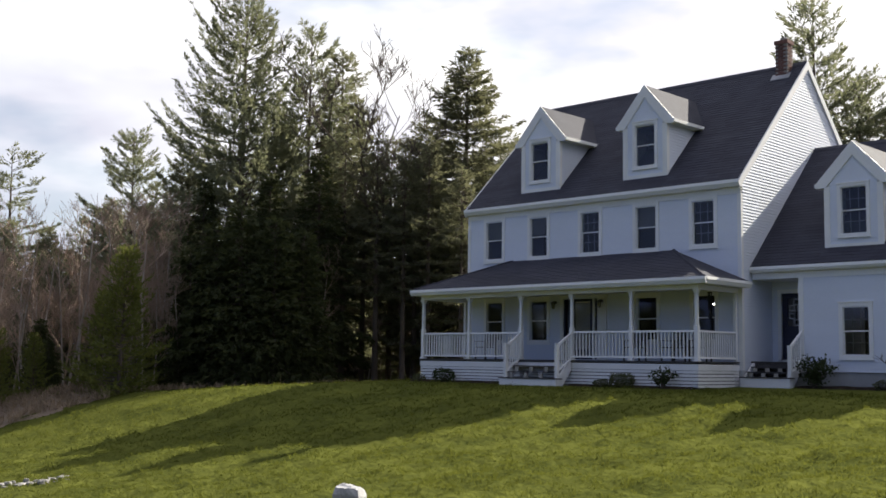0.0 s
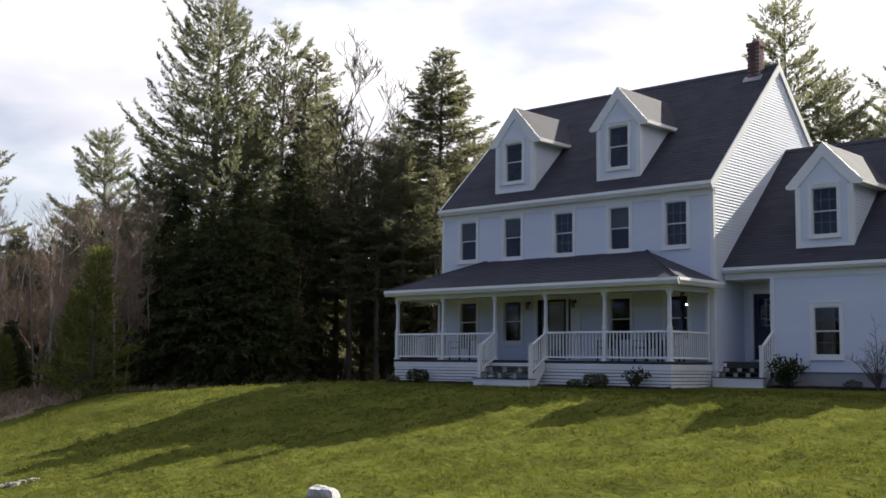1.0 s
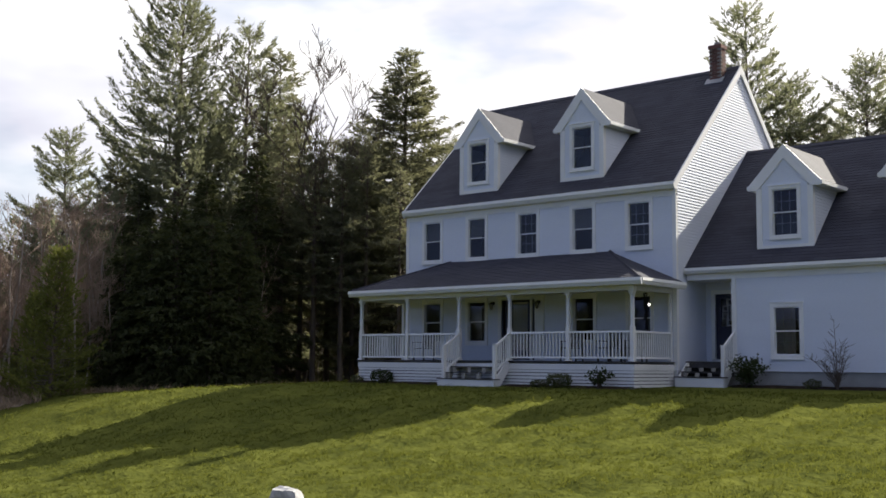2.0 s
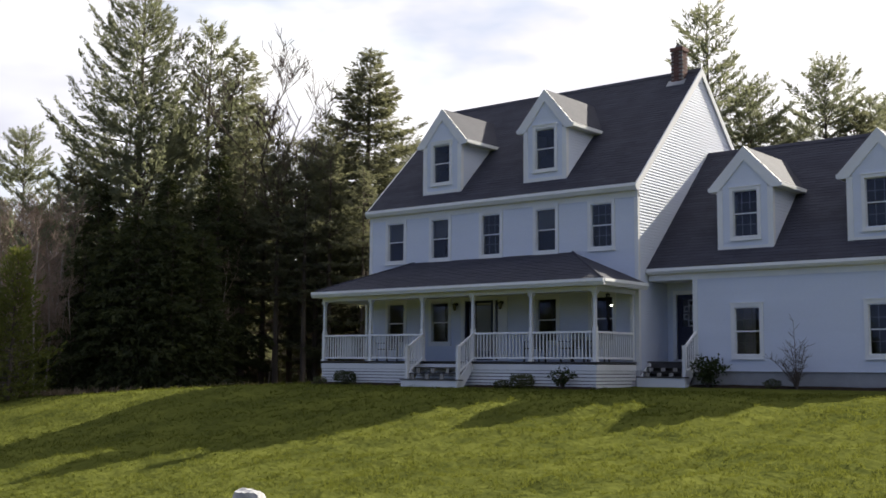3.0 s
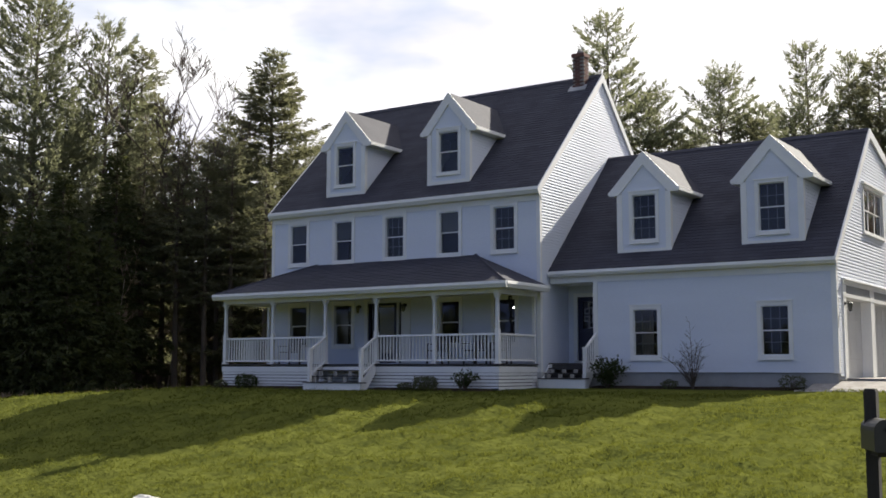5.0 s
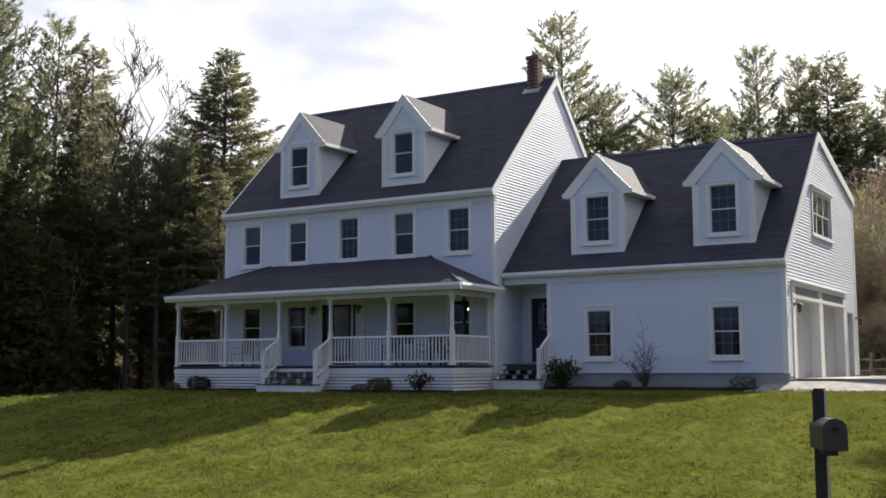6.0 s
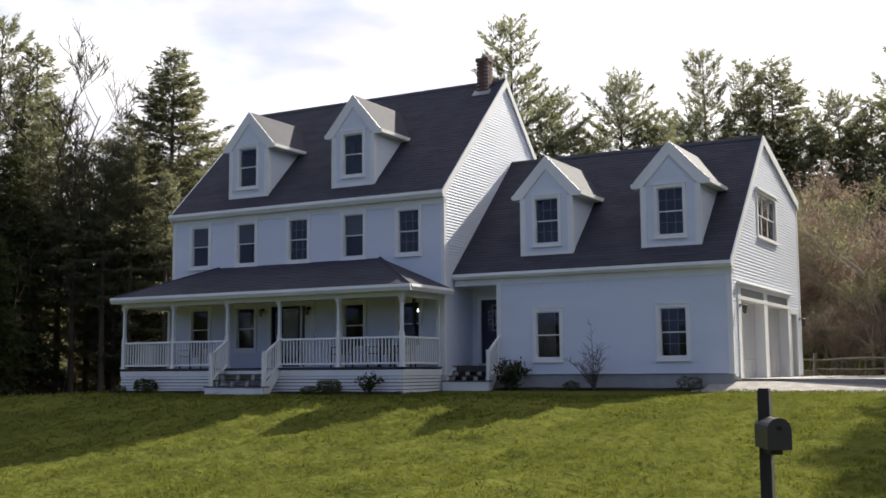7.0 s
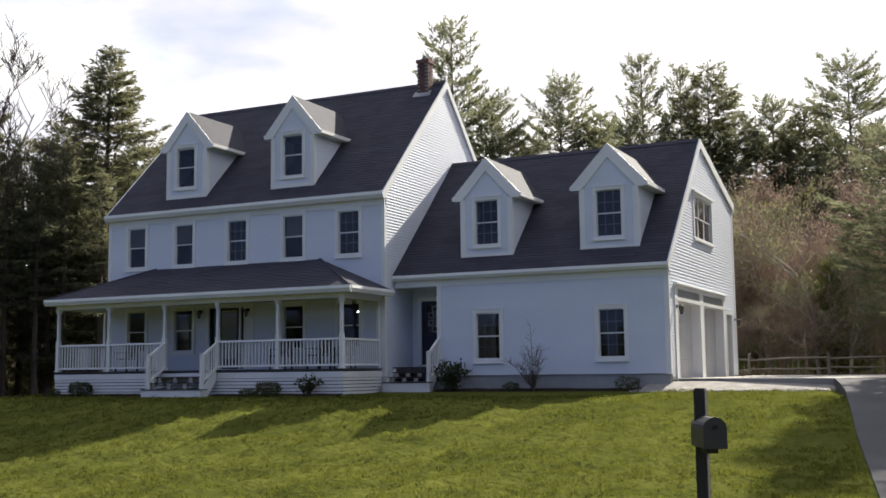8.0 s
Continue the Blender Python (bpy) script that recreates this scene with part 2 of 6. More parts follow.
def hpart(name, bm, material, label="", parent=None):
    if "wall" in name:
        bmesh.ops.remove_doubles(bm, verts=bm.verts[:], dist=0.0004)
    ob = part(name, bm, material, parent or house, label)
    if name == "siding":
        tagged(ob, kind="stuff")
    if parent is None:
        ob.matrix_basis = HI
    return ob


MAIN_TOP = [(-26.892, 5.238), (-24.829, 5.238), (-22.612, 5.238), (-20.389, 5.238), (-18.297, 5.238)]
WIN_W, WIN_H = 0.76, 1.376
MAIN_LOW = [(-26.85, 2.30), (-24.81, 2.30), (-20.37, 2.30), (-18.29, 2.30)]
GAR_WIN = [(-13.817, 1.866), (-9.97, 1.866)]
DOOR_UNIT = (-23.33, -21.90, 1.66, 3.73)                # front door with its sidelights
REC = (XR, -15.11, 31.81)                               # the recessed side entry
SIDE_DOOR = (-16.30, -15.39, 1.737, 3.767)

main_holes = [(x, x + WIN_W, z, z + WIN_H) for x, z in MAIN_TOP + MAIN_LOW] + [DOOR_UNIT]
gar_holes = [(x, x + WIN_W, z, z + WIN_H) for x, z in GAR_WIN]


def front_y(y):
    return lambda u, out, z: (u, y - out, z)


def right_x(x):
    return lambda u, out, z: (x + out, u, z)


def roof_z(y, e, ev, ry, rz):
    return ev + (rz - ev) * (y - e) / (ry - e)


def main_slope(y):
    return roof_z(y, FY - OH, EV, RY, RZ)


def gar_slope(y):
    return roof_z(y, GF - OH, GEV, GRY, GRZ)


def walls():
    bm = bmesh.new()
    for a, b, c, d in holes_grid(XL, XR, 0.6, EV - 0.10, main_holes):
        box(bm, a, b, FY, FY + WALL, c, d)
    hpart("wall", bm, WALLBACK)
    bm = bmesh.new()
    siding(bm, front_y(FY), BASE, EV - 0.12, lambda z: (XL + 0.1, XR - 0.1), main_holes, 0.010)
    hpart("siding", bm, SIDING)
    for x, w in ((XL, WALL), (XR - WALL, WALL)):
        bm = bmesh.new()
        prism(bm, [(x, FY + WALL, 0.6), (x, BY, 0.6), (x, BY, EV - 0.1), (x, RY, RZ - 0.22), (x, FY + WALL, EV + 0.03)], (w, 0, 0))
        hpart("gable_wall", bm, WALLBACK)
    bm = bmesh.new()
    k = (RZ - EV) / (RY - FY + OH)

    def ext(z):
        if z < EV - 0.1:
            return FY + 0.1, BY - 0.1
        d = (z - EV + 0.22) / k
        return max(FY + 0.1, FY - OH + d), min(BY - 0.1, BY + OH - d)
    siding(bm, right_x(XR), BASE, RZ - 0.3, ext, [], 0.023)
    hpart("siding", bm, SIDING)
    bm = bmesh.new()
    box(bm, XL, XR, BY - WALL, BY, 0.6, EV - 0.1)
    hpart("wall", bm, SIDING)
    # garage wing
    bm = bmesh.new()
    for a, b, c, d in holes_grid(REC[1], GX, BASE, GEV - 0.12, gar_holes):
        box(bm, a, b, GF, GF + WALL, c, d)
    hpart("wall", bm, WALLBACK)
    bm = bmesh.new()
    siding(bm, front_y(GF), BASE, GEV - 0.36, lambda z: (REC[1] + 0.12, GX - 0.12), gar_holes, 0.014)
    hpart("siding", bm, SIDING)
    bm = bmesh.new()
    for a, b, c, d in holes_grid(XR, REC[1] + 0.05, BASE, GEV - 0.1, [SIDE_DOOR]):
        box(bm, a, b, REC[2], REC[2] + WALL, c, d)
    hpart("wall", bm, WALLBACK)
    bm = bmesh.new()
    siding(bm, front_y(REC[2]), BASE, 4.15, lambda z: (XR + 0.02, REC[1]), [(SIDE_DOOR[0] - 0.12, SIDE_DOOR[1] + 0.12, 1.6, SIDE_DOOR[3] + 0.12)])
    hpart("siding", bm, SIDING)
    bm = bmesh.new()
    box(bm, REC[1], REC[1] + 0.10, GF + WALL, REC[2] + WALL, BASE, GEV - 0.1)
    hpart("recess_wall", bm, SIDING)
    bm = bmesh.new()
    box(bm, XR + 0.02, REC[1], GF + 0.01, REC[2], 4.13, 4.20)
    hpart("recess_soffit", bm, WHITE)
    # garage gable end with two door bays, a side door and a window
    holes = GABLE_HOLES
    bm = bmesh.new()
    x = GX - WALL
    zt = 4.45
    for a, b, c, d in holes_grid(GF + WALL, GB, 1.22, zt, holes):
        box(bm, x, GX, a, b, c, d)
    kf = (GRZ - GEV) / (GRY - GF + OH)
    kb = (GRZ - GBE) / (GB + OH - GRY)

    def gext(z):
        a = GF + WALL if z < GEV - 0.1 else max(GF + WALL, GF - OH + (z - GEV + 0.2) / kf)
        b = GB if z < GBE - 0.16 else min(GB, GB + OH - (z - GBE + 0.2) / kb)
        return a, b
    for z0, z1, cut in ((zt, GABLE_WIN[2], None), (GABLE_WIN[2], GABLE_WIN[3], GABLE_WIN), (GABLE_WIN[3], GRZ - 0.25, None)):
        n = 8
        for i in range(n):
            c, d = z0 + (z1 - z0) * i / n, z0 + (z1 - z0) * (i + 1) / n
            (a0, b0), (a1, b1) = gext(c), gext(d)
            spans = [((a0, a1), (b0, b1))] if not cut else [((a0, a1), (cut[0], cut[0])), ((cut[1], cut[1]), (b0, b1))]
            for (p0, p1), (q0, q1) in spans:
                if q1 - p1 < 0.002:
                    q1 = p1 + 0.002
                prism(bm, [(x, p0, c), (x, q0, c), (x, q1, d), (x, p1, d)], (WALL, 0, 0))
    hpart("gable_wall", bm, WALLBACK)
    bm = bmesh.new()

    def gs(z):
        a, b = gext(z)
        return max(a, GF + 0.12), min(b, GB - 0.12)
    siding(bm, right_x(GX), 1.30, GRZ - 0.32, gs, holes + [GABLE_WIN], 0.023)
    hpart("siding", bm, SIDING)
    bm = bmesh.new()
    box(bm, XR, GX, GB - WALL, GB, 0.6, GBE - 0.1)
    hpart("wall", bm, SIDING)


BAYS = [(31.50, 34.28), (34.72, 37.60)]
BAY_TOP = 3.46
GABLE_HOLES = [(a - 0.06, b + 0.06, 1.20, BAY_TOP + 0.05) for a, b in BAYS] + [(38.10, 39.0, 1.22, 3.35)]
GABLE_WIN = (33.95, 36.35, 5.57, 6.86)
walls()


def roofs():
    t = 0.10
    # main roof: two slabs that meet at the ridge
    for s, e in ((-1, FY - OH), (1, BY + OH)):
        bm = bmesh.new()
        prism(bm, [(XL - 0.03, e, EV), (XL - 0.03, RY, RZ), (XL - 0.03, RY, RZ - t * 1.4), (XL - 0.03, e, EV - t * 1.4)], (XR - XL + 0.06, 0, 0))
        hpart("roof", bm, SHINGLE, "dark charcoal asphalt shingle roof")
    for ya, za, yb, zb in ((GF - OH, GEV, GRY, GRZ), (GB + OH, GBE, GRY, GRZ)):
        bm = bmesh.new()
        prism(bm, [(XR, ya, za), (XR, yb, zb), (XR, yb, zb - t * 1.3), (XR, ya, za - t * 1.3)], (GX - XR + 0.03, 0, 0))
        hpart("roof", bm, SHINGLE, "dark charcoal asphalt shingle roof")
    # shingle courses, each a thin raised strip
    def courses(name, x0, x1, ya, za, yb, zb, skip):
        L = math.hypot(yb - ya, zb - za)
        dy, dz = (yb - ya) / L, (zb - za) / L
        ny, nz = -dz, dy
        if nz < 0:
            ny, nz = -ny, -nz
        bm = bmesh.new()
        s, row = 0.0, 0
        rnd = random.Random(5)
        while s < L - 0.05:
            e = min(L, s + 0.145)
            x = x0 - rnd.random() * 0.9
            while x < x1:
                w = rnd.uniform(0.25, 0.95)
                a, b = max(x, x0), min(x + w - 0.006, x1)
                if b - a > 0.02:
                    h0, h1 = rnd.uniform(0.006, 0.010), 0.002
                    q = [(a, s, 0.001), (b, s, 0.001), (b, s, h0), (a, s, h0), (a, e, h1), (b, e, h1)]
                    v = [bm.verts.new((u, ya + dy * k + ny * h, za + dz * k + nz * h)) for u, k, h in q]
                    bm.faces.new([v[0], v[1], v[2], v[3]])
                    bm.faces.new([v[3], v[2], v[5], v[4]])
                x += w
            s = e
            row += 1
        ob = hpart(name, bm, SHINGLE)
        tagged(ob, kind="stuff")
    courses("shingle_field", XL - 0.03, XR + 0.03, FY - OH, EV, RY, RZ, None)
    courses("shingle_field", XR + 0.01, GX + 0.03, GF - OH, GEV, GRY, GRZ, None)
    bm = bmesh.new()
    prism(bm, [(XL - 0.035, RY - 0.13, RZ - 0.10), (XL - 0.035, RY, RZ + 0.035), (XL - 0.035, RY + 0.13, RZ - 0.10)], (XR - XL + 0.07, 0, 0))
    hpart("ridge_cap", bm, SHINGLE)
    bm = bmesh.new()
    prism(bm, [(XR, GRY - 0.13, GRZ - 0.09), (XR, GRY, GRZ + 0.035), (XR, GRY + 0.13, GRZ - 0.03)], (GX - XR + 0.035, 0, 0))
    hpart("ridge_cap", bm, SHINGLE)


roofs()


def trims():
    # eaves: fascia with gutter-like crown, and frieze below
    bm = bmesh.new()
    prism(bm, [(XL - 0.08, FY - OH + 0.02, EV - 0.145), (XL - 0.08, FY - OH - 0.11, EV - 0.03), (XL - 0.08, FY - OH - 0.12, EV - 0.13), (XL - 0.08, FY - OH - 0.06, EV - 0.245), (XL - 0.08, FY - 0.004, EV - 0.26), (XL - 0.08, FY - 0.004, EV - 0.16)], (XR - XL + 0.16, 0, 0))
    hpart("cornice", bm, WHITE)
    bm = bmesh.new()
    box(bm, XL - 0.028, XR + 0.028, FY - 0.03, FY - 0.002, EV - 0.44, EV - 0.262)
    hpart("frieze_board", bm, WHITE)
    bm = bmesh.new()
    prism(bm, [(XR + 0.03, GF - OH + 0.02, GEV - 0.135), (XR + 0.03, GF - OH - 0.09, GEV - 0.03), (XR + 0.03, GF - OH - 0.10, GEV - 0.12), (XR + 0.03, GF - OH - 0.05, GEV - 0.20), (XR + 0.03, GF - 0.004, GEV - 0.21), (XR + 0.03, GF - 0.004, GEV - 0.15)], (GX - XR + 0.05, 0, 0))
    hpart("cornice", bm, WHITE)
    bm = bmesh.new()
    box(bm, XR + 0.03, GX + 0.028, GF - 0.03, GF - 0.002, GEV - 0.40, GEV - 0.212)
    hpart("frieze_board", bm, WHITE)
    # rake boards
    def rake(x, ya, za, yb, zb, w=0.27, th=0.045):
        bm = bmesh.new()
        prism(bm, [(x, ya, za + 0.012), (x, yb, zb + 0.012), (x, yb, zb - w), (x, ya, za - w)], (th, 0, 0))
        hpart("rake_board", bm, WHITE)
    for x in (XR + 0.032, XL - 0.077):
        rake(x, FY - OH - 0.03, EV - 0.03, RY, RZ)
        rake(x, BY + OH, EV, RY, RZ)
    rake(GX + 0.032, GF - OH - 0.03, GEV - 0.03, GRY, GRZ)
    rake(GX + 0.032, GB + OH, GBE, GRY, GRZ)
    # corner boards
    for x0, x1, y0, y1, z0, z1 in ((XL - 0.028, XL + 0.10, FY - 0.03, FY + 0.10, BASE, EV - 0.443), (XR - 0.10, XR + 0.028, FY - 0.03, FY + 0.10, BASE, EV - 0.443),
                                   (GX - 0.12, GX + 0.028, GF - 0.03, GF + 0.12, BASE - 0.02, GEV - 0.403), (GX - 0.12, GX + 0.028, GB - 0.12, GB + 0.03, 1.27, GBE - 0.1),
                                   (REC[1] - 0.028, REC[1] + 0.12, GF - 0.03, GF + 0.10, BASE - 0.02, GEV - 0.40)):
        bm = bmesh.new()
        box(bm, x0, x1, y0, y1, z0, z1)
        hpart("corner_board", bm, WHITE)
    # foundation
    bm = bmesh.new()
    box(bm, XL + 0.02, XR - 0.02, FY + 0.02, BY - 0.02, 0.2, BASE)
    hpart("foundation", bm, FOUND)
    bm = bmesh.new()
    box(bm, XR, GX - 0.02, GF + 0.025, GB - 0.02, 0.2, BASE - 0.18)
    box(bm, REC[1], GX - 0.02, GF + 0.025, GF + 0.3, BASE - 0.18, BASE)
    hpart("foundation", bm, FOUND)


trims()


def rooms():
    """Rooms behind the panes: near-black floors, ceilings and backing, colour standing for indoor shade."""
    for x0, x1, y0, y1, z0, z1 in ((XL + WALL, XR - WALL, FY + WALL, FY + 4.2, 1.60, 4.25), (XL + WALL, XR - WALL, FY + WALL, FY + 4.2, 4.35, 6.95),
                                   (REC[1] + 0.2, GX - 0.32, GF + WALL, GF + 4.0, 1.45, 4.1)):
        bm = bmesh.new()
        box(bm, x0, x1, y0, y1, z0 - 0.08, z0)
        hpart("floor_slab", bm, UNLIT_BLACK)
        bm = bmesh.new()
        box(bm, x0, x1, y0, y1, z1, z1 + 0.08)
        hpart("room_ceiling", bm, UNLIT_BLACK)
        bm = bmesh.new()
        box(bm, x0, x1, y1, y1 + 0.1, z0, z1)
        hpart("dark_backing", bm, UNLIT_BLACK)


rooms()


# ---- windows ----
def window(x, z, y, w=WIN_W, h=WIN_H, muntins=False, trim=0.115, blind=0.0):
    """A double-hung window in a front wall: casing, two sashes, panes, sill."""
    o = (x + w / 2, y, z)
    bm = bmesh.new()
    for a, b, c, d in holes_grid(-w / 2 - trim, w / 2 + trim, -trim, h + trim, [(-w / 2, w / 2, 0, h)]):
        box(bm, a, b, -0.045, 0.0, c, d)
    box(bm, -w / 2 - trim - 0.02, w / 2 + trim + 0.02, -0.06, 0.0, h + trim, h + trim + 0.03)
    bmesh.ops.remove_doubles(bm, verts=bm.verts[:], dist=0.0004)
    win = part("window", bm, WHITE, house)
    win.matrix_basis = HI @ Matrix.Translation(o)
    bm = bmesh.new()
    for a, b, c, d in holes_grid(-w / 2, w / 2, 0, h, [(-w / 2 + 0.012, w / 2 - 0.012, 0.012, h - 0.012)]):
        box(bm, a, b, 0.0, WALL - 0.02, c, d)
    bmesh.ops.remove_doubles(bm, verts=bm.verts[:], dist=0.0004)
    part("jamb", bm, WHITE, win)
    bm = bmesh.new()
    box(bm, -w / 2 - trim - 0.01, w / 2 + trim + 0.01, -0.06, 0.0, -trim - 0.02, -trim)
    part("sill", bm, WHITE, win)
    for lo, hi, yy in ((0.014, h / 2 + 0.02, 0.055), (h / 2 - 0.02, h - 0.014, 0.025)):
        bm = bmesh.new()
        s = 0.012
        c0, c1 = (s, 0.034) if lo < 0.1 else (0.034, s)
        for a, b, c, d in holes_grid(-w / 2 + 0.012, w / 2 - 0.012, lo, hi, [(-w / 2 + 0.012 + s, w / 2 - 0.012 - s, lo + c0, hi - c1)]):
            box(bm, a, b, yy, yy + 0.028, c, d)
        part("sash", bm, WHITE, win)
        bm = bmesh.new()
        box(bm, -w / 2 + 0.018, w / 2 - 0.018, yy + 0.012, yy + 0.016, lo + s - 0.006, hi - s + 0.006)
        pane = part("pane", bm, GLASS, win)
        pane.visible_shadow = False
        if muntins:
            bm = bmesh.new()
            for i in (1, 2):
                u = -w / 2 + w * i / 3
                box(bm, u - 0.010, u + 0.010, yy + 0.017, yy + 0.024, lo + s, hi - s)
            k = (lo + hi) / 2
            box(bm, -w / 2 + 0.04, w / 2 - 0.04, yy + 0.0175, yy + 0.0235, k - 0.010, k + 0.010)
            part("muntins", bm, MUNTIN, win)
    if blind:
        bm = bmesh.new()
        n = int(h * blind / 0.045)
        for i in range(n):
            zz = h - 0.03 - i * 0.045
            prism(bm, [(-w / 2 + 0.03, 0.115, zz), (-w / 2 + 0.03, 0.140, zz - 0.036), (-w / 2 + 0.03, 0.142, zz - 0.034), (-w / 2 + 0.03, 0.117, zz + 0.002)], (w - 0.06, 0, 0))
        part("blind", bm, BLIND, win)
    return win


MUNTIN = mat("pale_muntin", (0.42, 0.41, 0.40), rough=0.6, scale=5, grain=50, bump=0)
for i, (x, z) in enumerate(MAIN_TOP):
    window(x, z, FY, blind=(0.5, 0.45, 0.0, 0.47, 0.0)[i], muntins=i in (2, 4))
for i, (x, z) in enumerate(MAIN_LOW):
    window(x, z, FY, blind=0.0)
for x, z in GAR_WIN:
    window(x, z, GF, muntins=True)


# ---- dormers ----
def dormer(xa, xb, y, z0, ze, zp, slope, wx, wz, muntins):
    """A gabled dormer: face, cheeks, its own little roof with returns, and a window."""
    k0 = slope
    cx = (xa + xb) / 2

    def y_on(z):                                       # where the main roof has that height
        lo, hi = y - 3, y + 9
        for _ in range(40):
            m = (lo + hi) / 2
            if k0(m) < z:
                lo = m
            else:
                hi = m
        return lo
    bm = bmesh.new()
    hole = [(wx, wx + WIN_W, wz, wz + WIN_H)]
    for a, b, c, d in holes_grid(xa, xb, z0 - 0.1, ze, hole):
        box(bm, a, b, y, y + 0.12, c, d)
    prism(bm, [(xa, y, ze), (xb, y, ze), (cx, y, zp - 0.1)], (0, 0.12, 0))
    for x in (xa, xb - 0.1):
        prism(bm, [(x, y + 0.12, k0(y + 0.12) - 0.1), (x, y_on(ze) + 0.1, ze), (x, y + 0.12, ze)], (0.1, 0, 0))
    d = part("dormer", bm, WALLBACK, house, "white gabled roof dormer with one window")
    d.matrix_basis = HI
    bm = bmesh.new()
    rise = (zp - ze) / (cx - xa)

    def ext(z):
        if z < ze:
            return xa + 0.15, xb - 0.15
        g = (z - ze + 0.12) / rise
        return max(xa + 0.15, xa + g), min(xb - 0.15, xb - g)
    siding(bm, front_y(y), z0 + 0.13, zp - 0.2, ext, hole, 0.009)

    def cheek(z):
        return y + 0.12, max(y + 0.125, y_on(z))
    siding(bm, lambda u, out, z: (xb + out, u, z), z0 + 0.12, ze - 0.02, cheek, [], 0.018)
    part("siding", bm, SIDING, d)
    bm = bmesh.new()
    for x0, x1 in ((xa - 0.02, xa + 0.15), (xb - 0.15, xb + 0.02)):
        box(bm, x0, x1, y - 0.03, y - 0.001, z0 - 0.02, ze)
    box(bm, xa + 0.15, xb - 0.15, y - 0.028, y - 0.001, z0 - 0.02, z0 + 0.13)
    box(bm, xb, xb + 0.02, y - 0.001, y + 0.12, z0 - 0.02, ze)
    part("corner_trim", bm, WHITE, d)
    # roof: two slopes with overhang, running back into the main roof
    oh, f = 0.27, 0.012
    zr = zp + 0.0
    zt = ze + 0.10
    for s, xe in ((-1, xa - oh), (1, xb + oh)):
        bm = bmesh.new()
        zz = zr - (zr - zt) * abs(xe - cx) / (cx - xa + oh) - 0.0
        yr, ye = y_on(zr - 0.03) + 0.1, y_on(zz) + 0.05
        top = [(xe, y - f, zz), (cx, y - f, zr), (cx, yr, zr), (xe, ye, zz)]
        bmesh.ops.recalc_face_normals(bm, faces=bm.faces[:])
        prism(bm, top, (0, 0, -0.05))
        part("roof", bm, SHINGLE, d, "asphalt shingle dormer roof")
        bm = bmesh.new()
        # rake board on the front and eave board along the side
        prism(bm, [(xe, y - f - 0.03, zz + 0.005), (cx, y - f - 0.03, zr + 0.005), (cx, y - f - 0.03, zr - 0.42), (xe + (-s) * 0.30, y - f - 0.03, zz - 0.13), (xe, y - f - 0.03, zz - 0.13)], (0, 0.035, 0))
        prism(bm, [(cx + s * 0.02, y - f + 0.005, zr - 0.05), (xe, y - f + 0.005, zz - 0.05), (xe, y - f + 0.005, zz - 0.09), (cx + s * 0.02, y - f + 0.005, zr - 0.09)], (0, f, 0))
        x0, x1 = sorted((xe, xe + s * 0.035))
        box(bm, x0, x1, y - f - 0.03, ye + 0.05, zz - 0.10, zz + 0.01)
        x0, x1 = sorted((xe, xb if s > 0 else xa))
        box(bm, x0, x1, y - f + 0.01, y_on(zz - 0.1), zz - 0.115, zz - 0.09)
        part("rake_board", bm, WHITE, d)
    window(wx, wz, y, muntins=muntins, trim=0.10)
    # near-black sheet behind the dormer window, its colour standing for indoor shade
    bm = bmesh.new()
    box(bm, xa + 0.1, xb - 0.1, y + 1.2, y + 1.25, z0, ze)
    part("dark_backing", bm, UNLIT_BLACK, d)


dormer(-25.50, -23.80, 30.30, 7.57, 9.31, 10.66, main_slope, -25.06, 7.995, False)
dormer(-21.11, -19.44, 30.33, 7.60, 9.34, 10.72, main_slope, -20.65, 8.02, False)
dormer(-14.46, -12.75, 31.00, 4.96, 6.80, 8.09, gar_slope, -13.98, 5.375, True)
dormer(-10.58, -8.82, 31.03, 4.99, 6.83, 8.15, gar_slope, -10.09, 5.385, True)


# ---- garage end: door bays, side door, window, lamps ----
GARAGE_WHITE = mat("pale_grey_garage_door", (0.62, 0.62, 0.62), (0.54, 0.54, 0.54), rough=0.45, scale=1.5, grain=30, bump=0.04)
REVEAL = 0.24


def garage_bay(a, b):
    bm = bmesh.new()
    n, h = 4, (BAY_TOP - 1.22) / 4
    for i in range(n):
        z = 1.22 + i * h
        box(bm, GX - REVEAL - 0.05, GX - REVEAL - 0.012, a, b, z + 0.002, z + h - 0.002)
        for k in range(4):
            c = a + 0.12 + (b - a - 0.12) * k / 4
            d = a + (b - a - 0.12) * (k + 1) / 4
            box(bm, GX - REVEAL - 0.012, GX - REVEAL - 0.007, c, d, z + 0.10, z + h - 0.10)
    bmesh.ops.remove_doubles(bm, verts=bm.verts[:], dist=0.0004)
    hpart("garage_door", bm, GARAGE_WHITE, "closed pale grey garage door set deep in its opening")
    for y0, y1 in ((a - 0.06, a), (b, b + 0.06)):
        bm = bmesh.new()
        box(bm, GX - REVEAL - 0.06, GX - 0.001, y0, y1, 1.22, BAY_TOP)
        hpart("door_jamb", bm, WHITE)
    bm = bmesh.new()
    box(bm, GX - REVEAL - 0.06, GX - 0.001, a - 0.06, b + 0.06, BAY_TOP, BAY_TOP + 0.05)
    hpart("door_head", bm, WHITE)


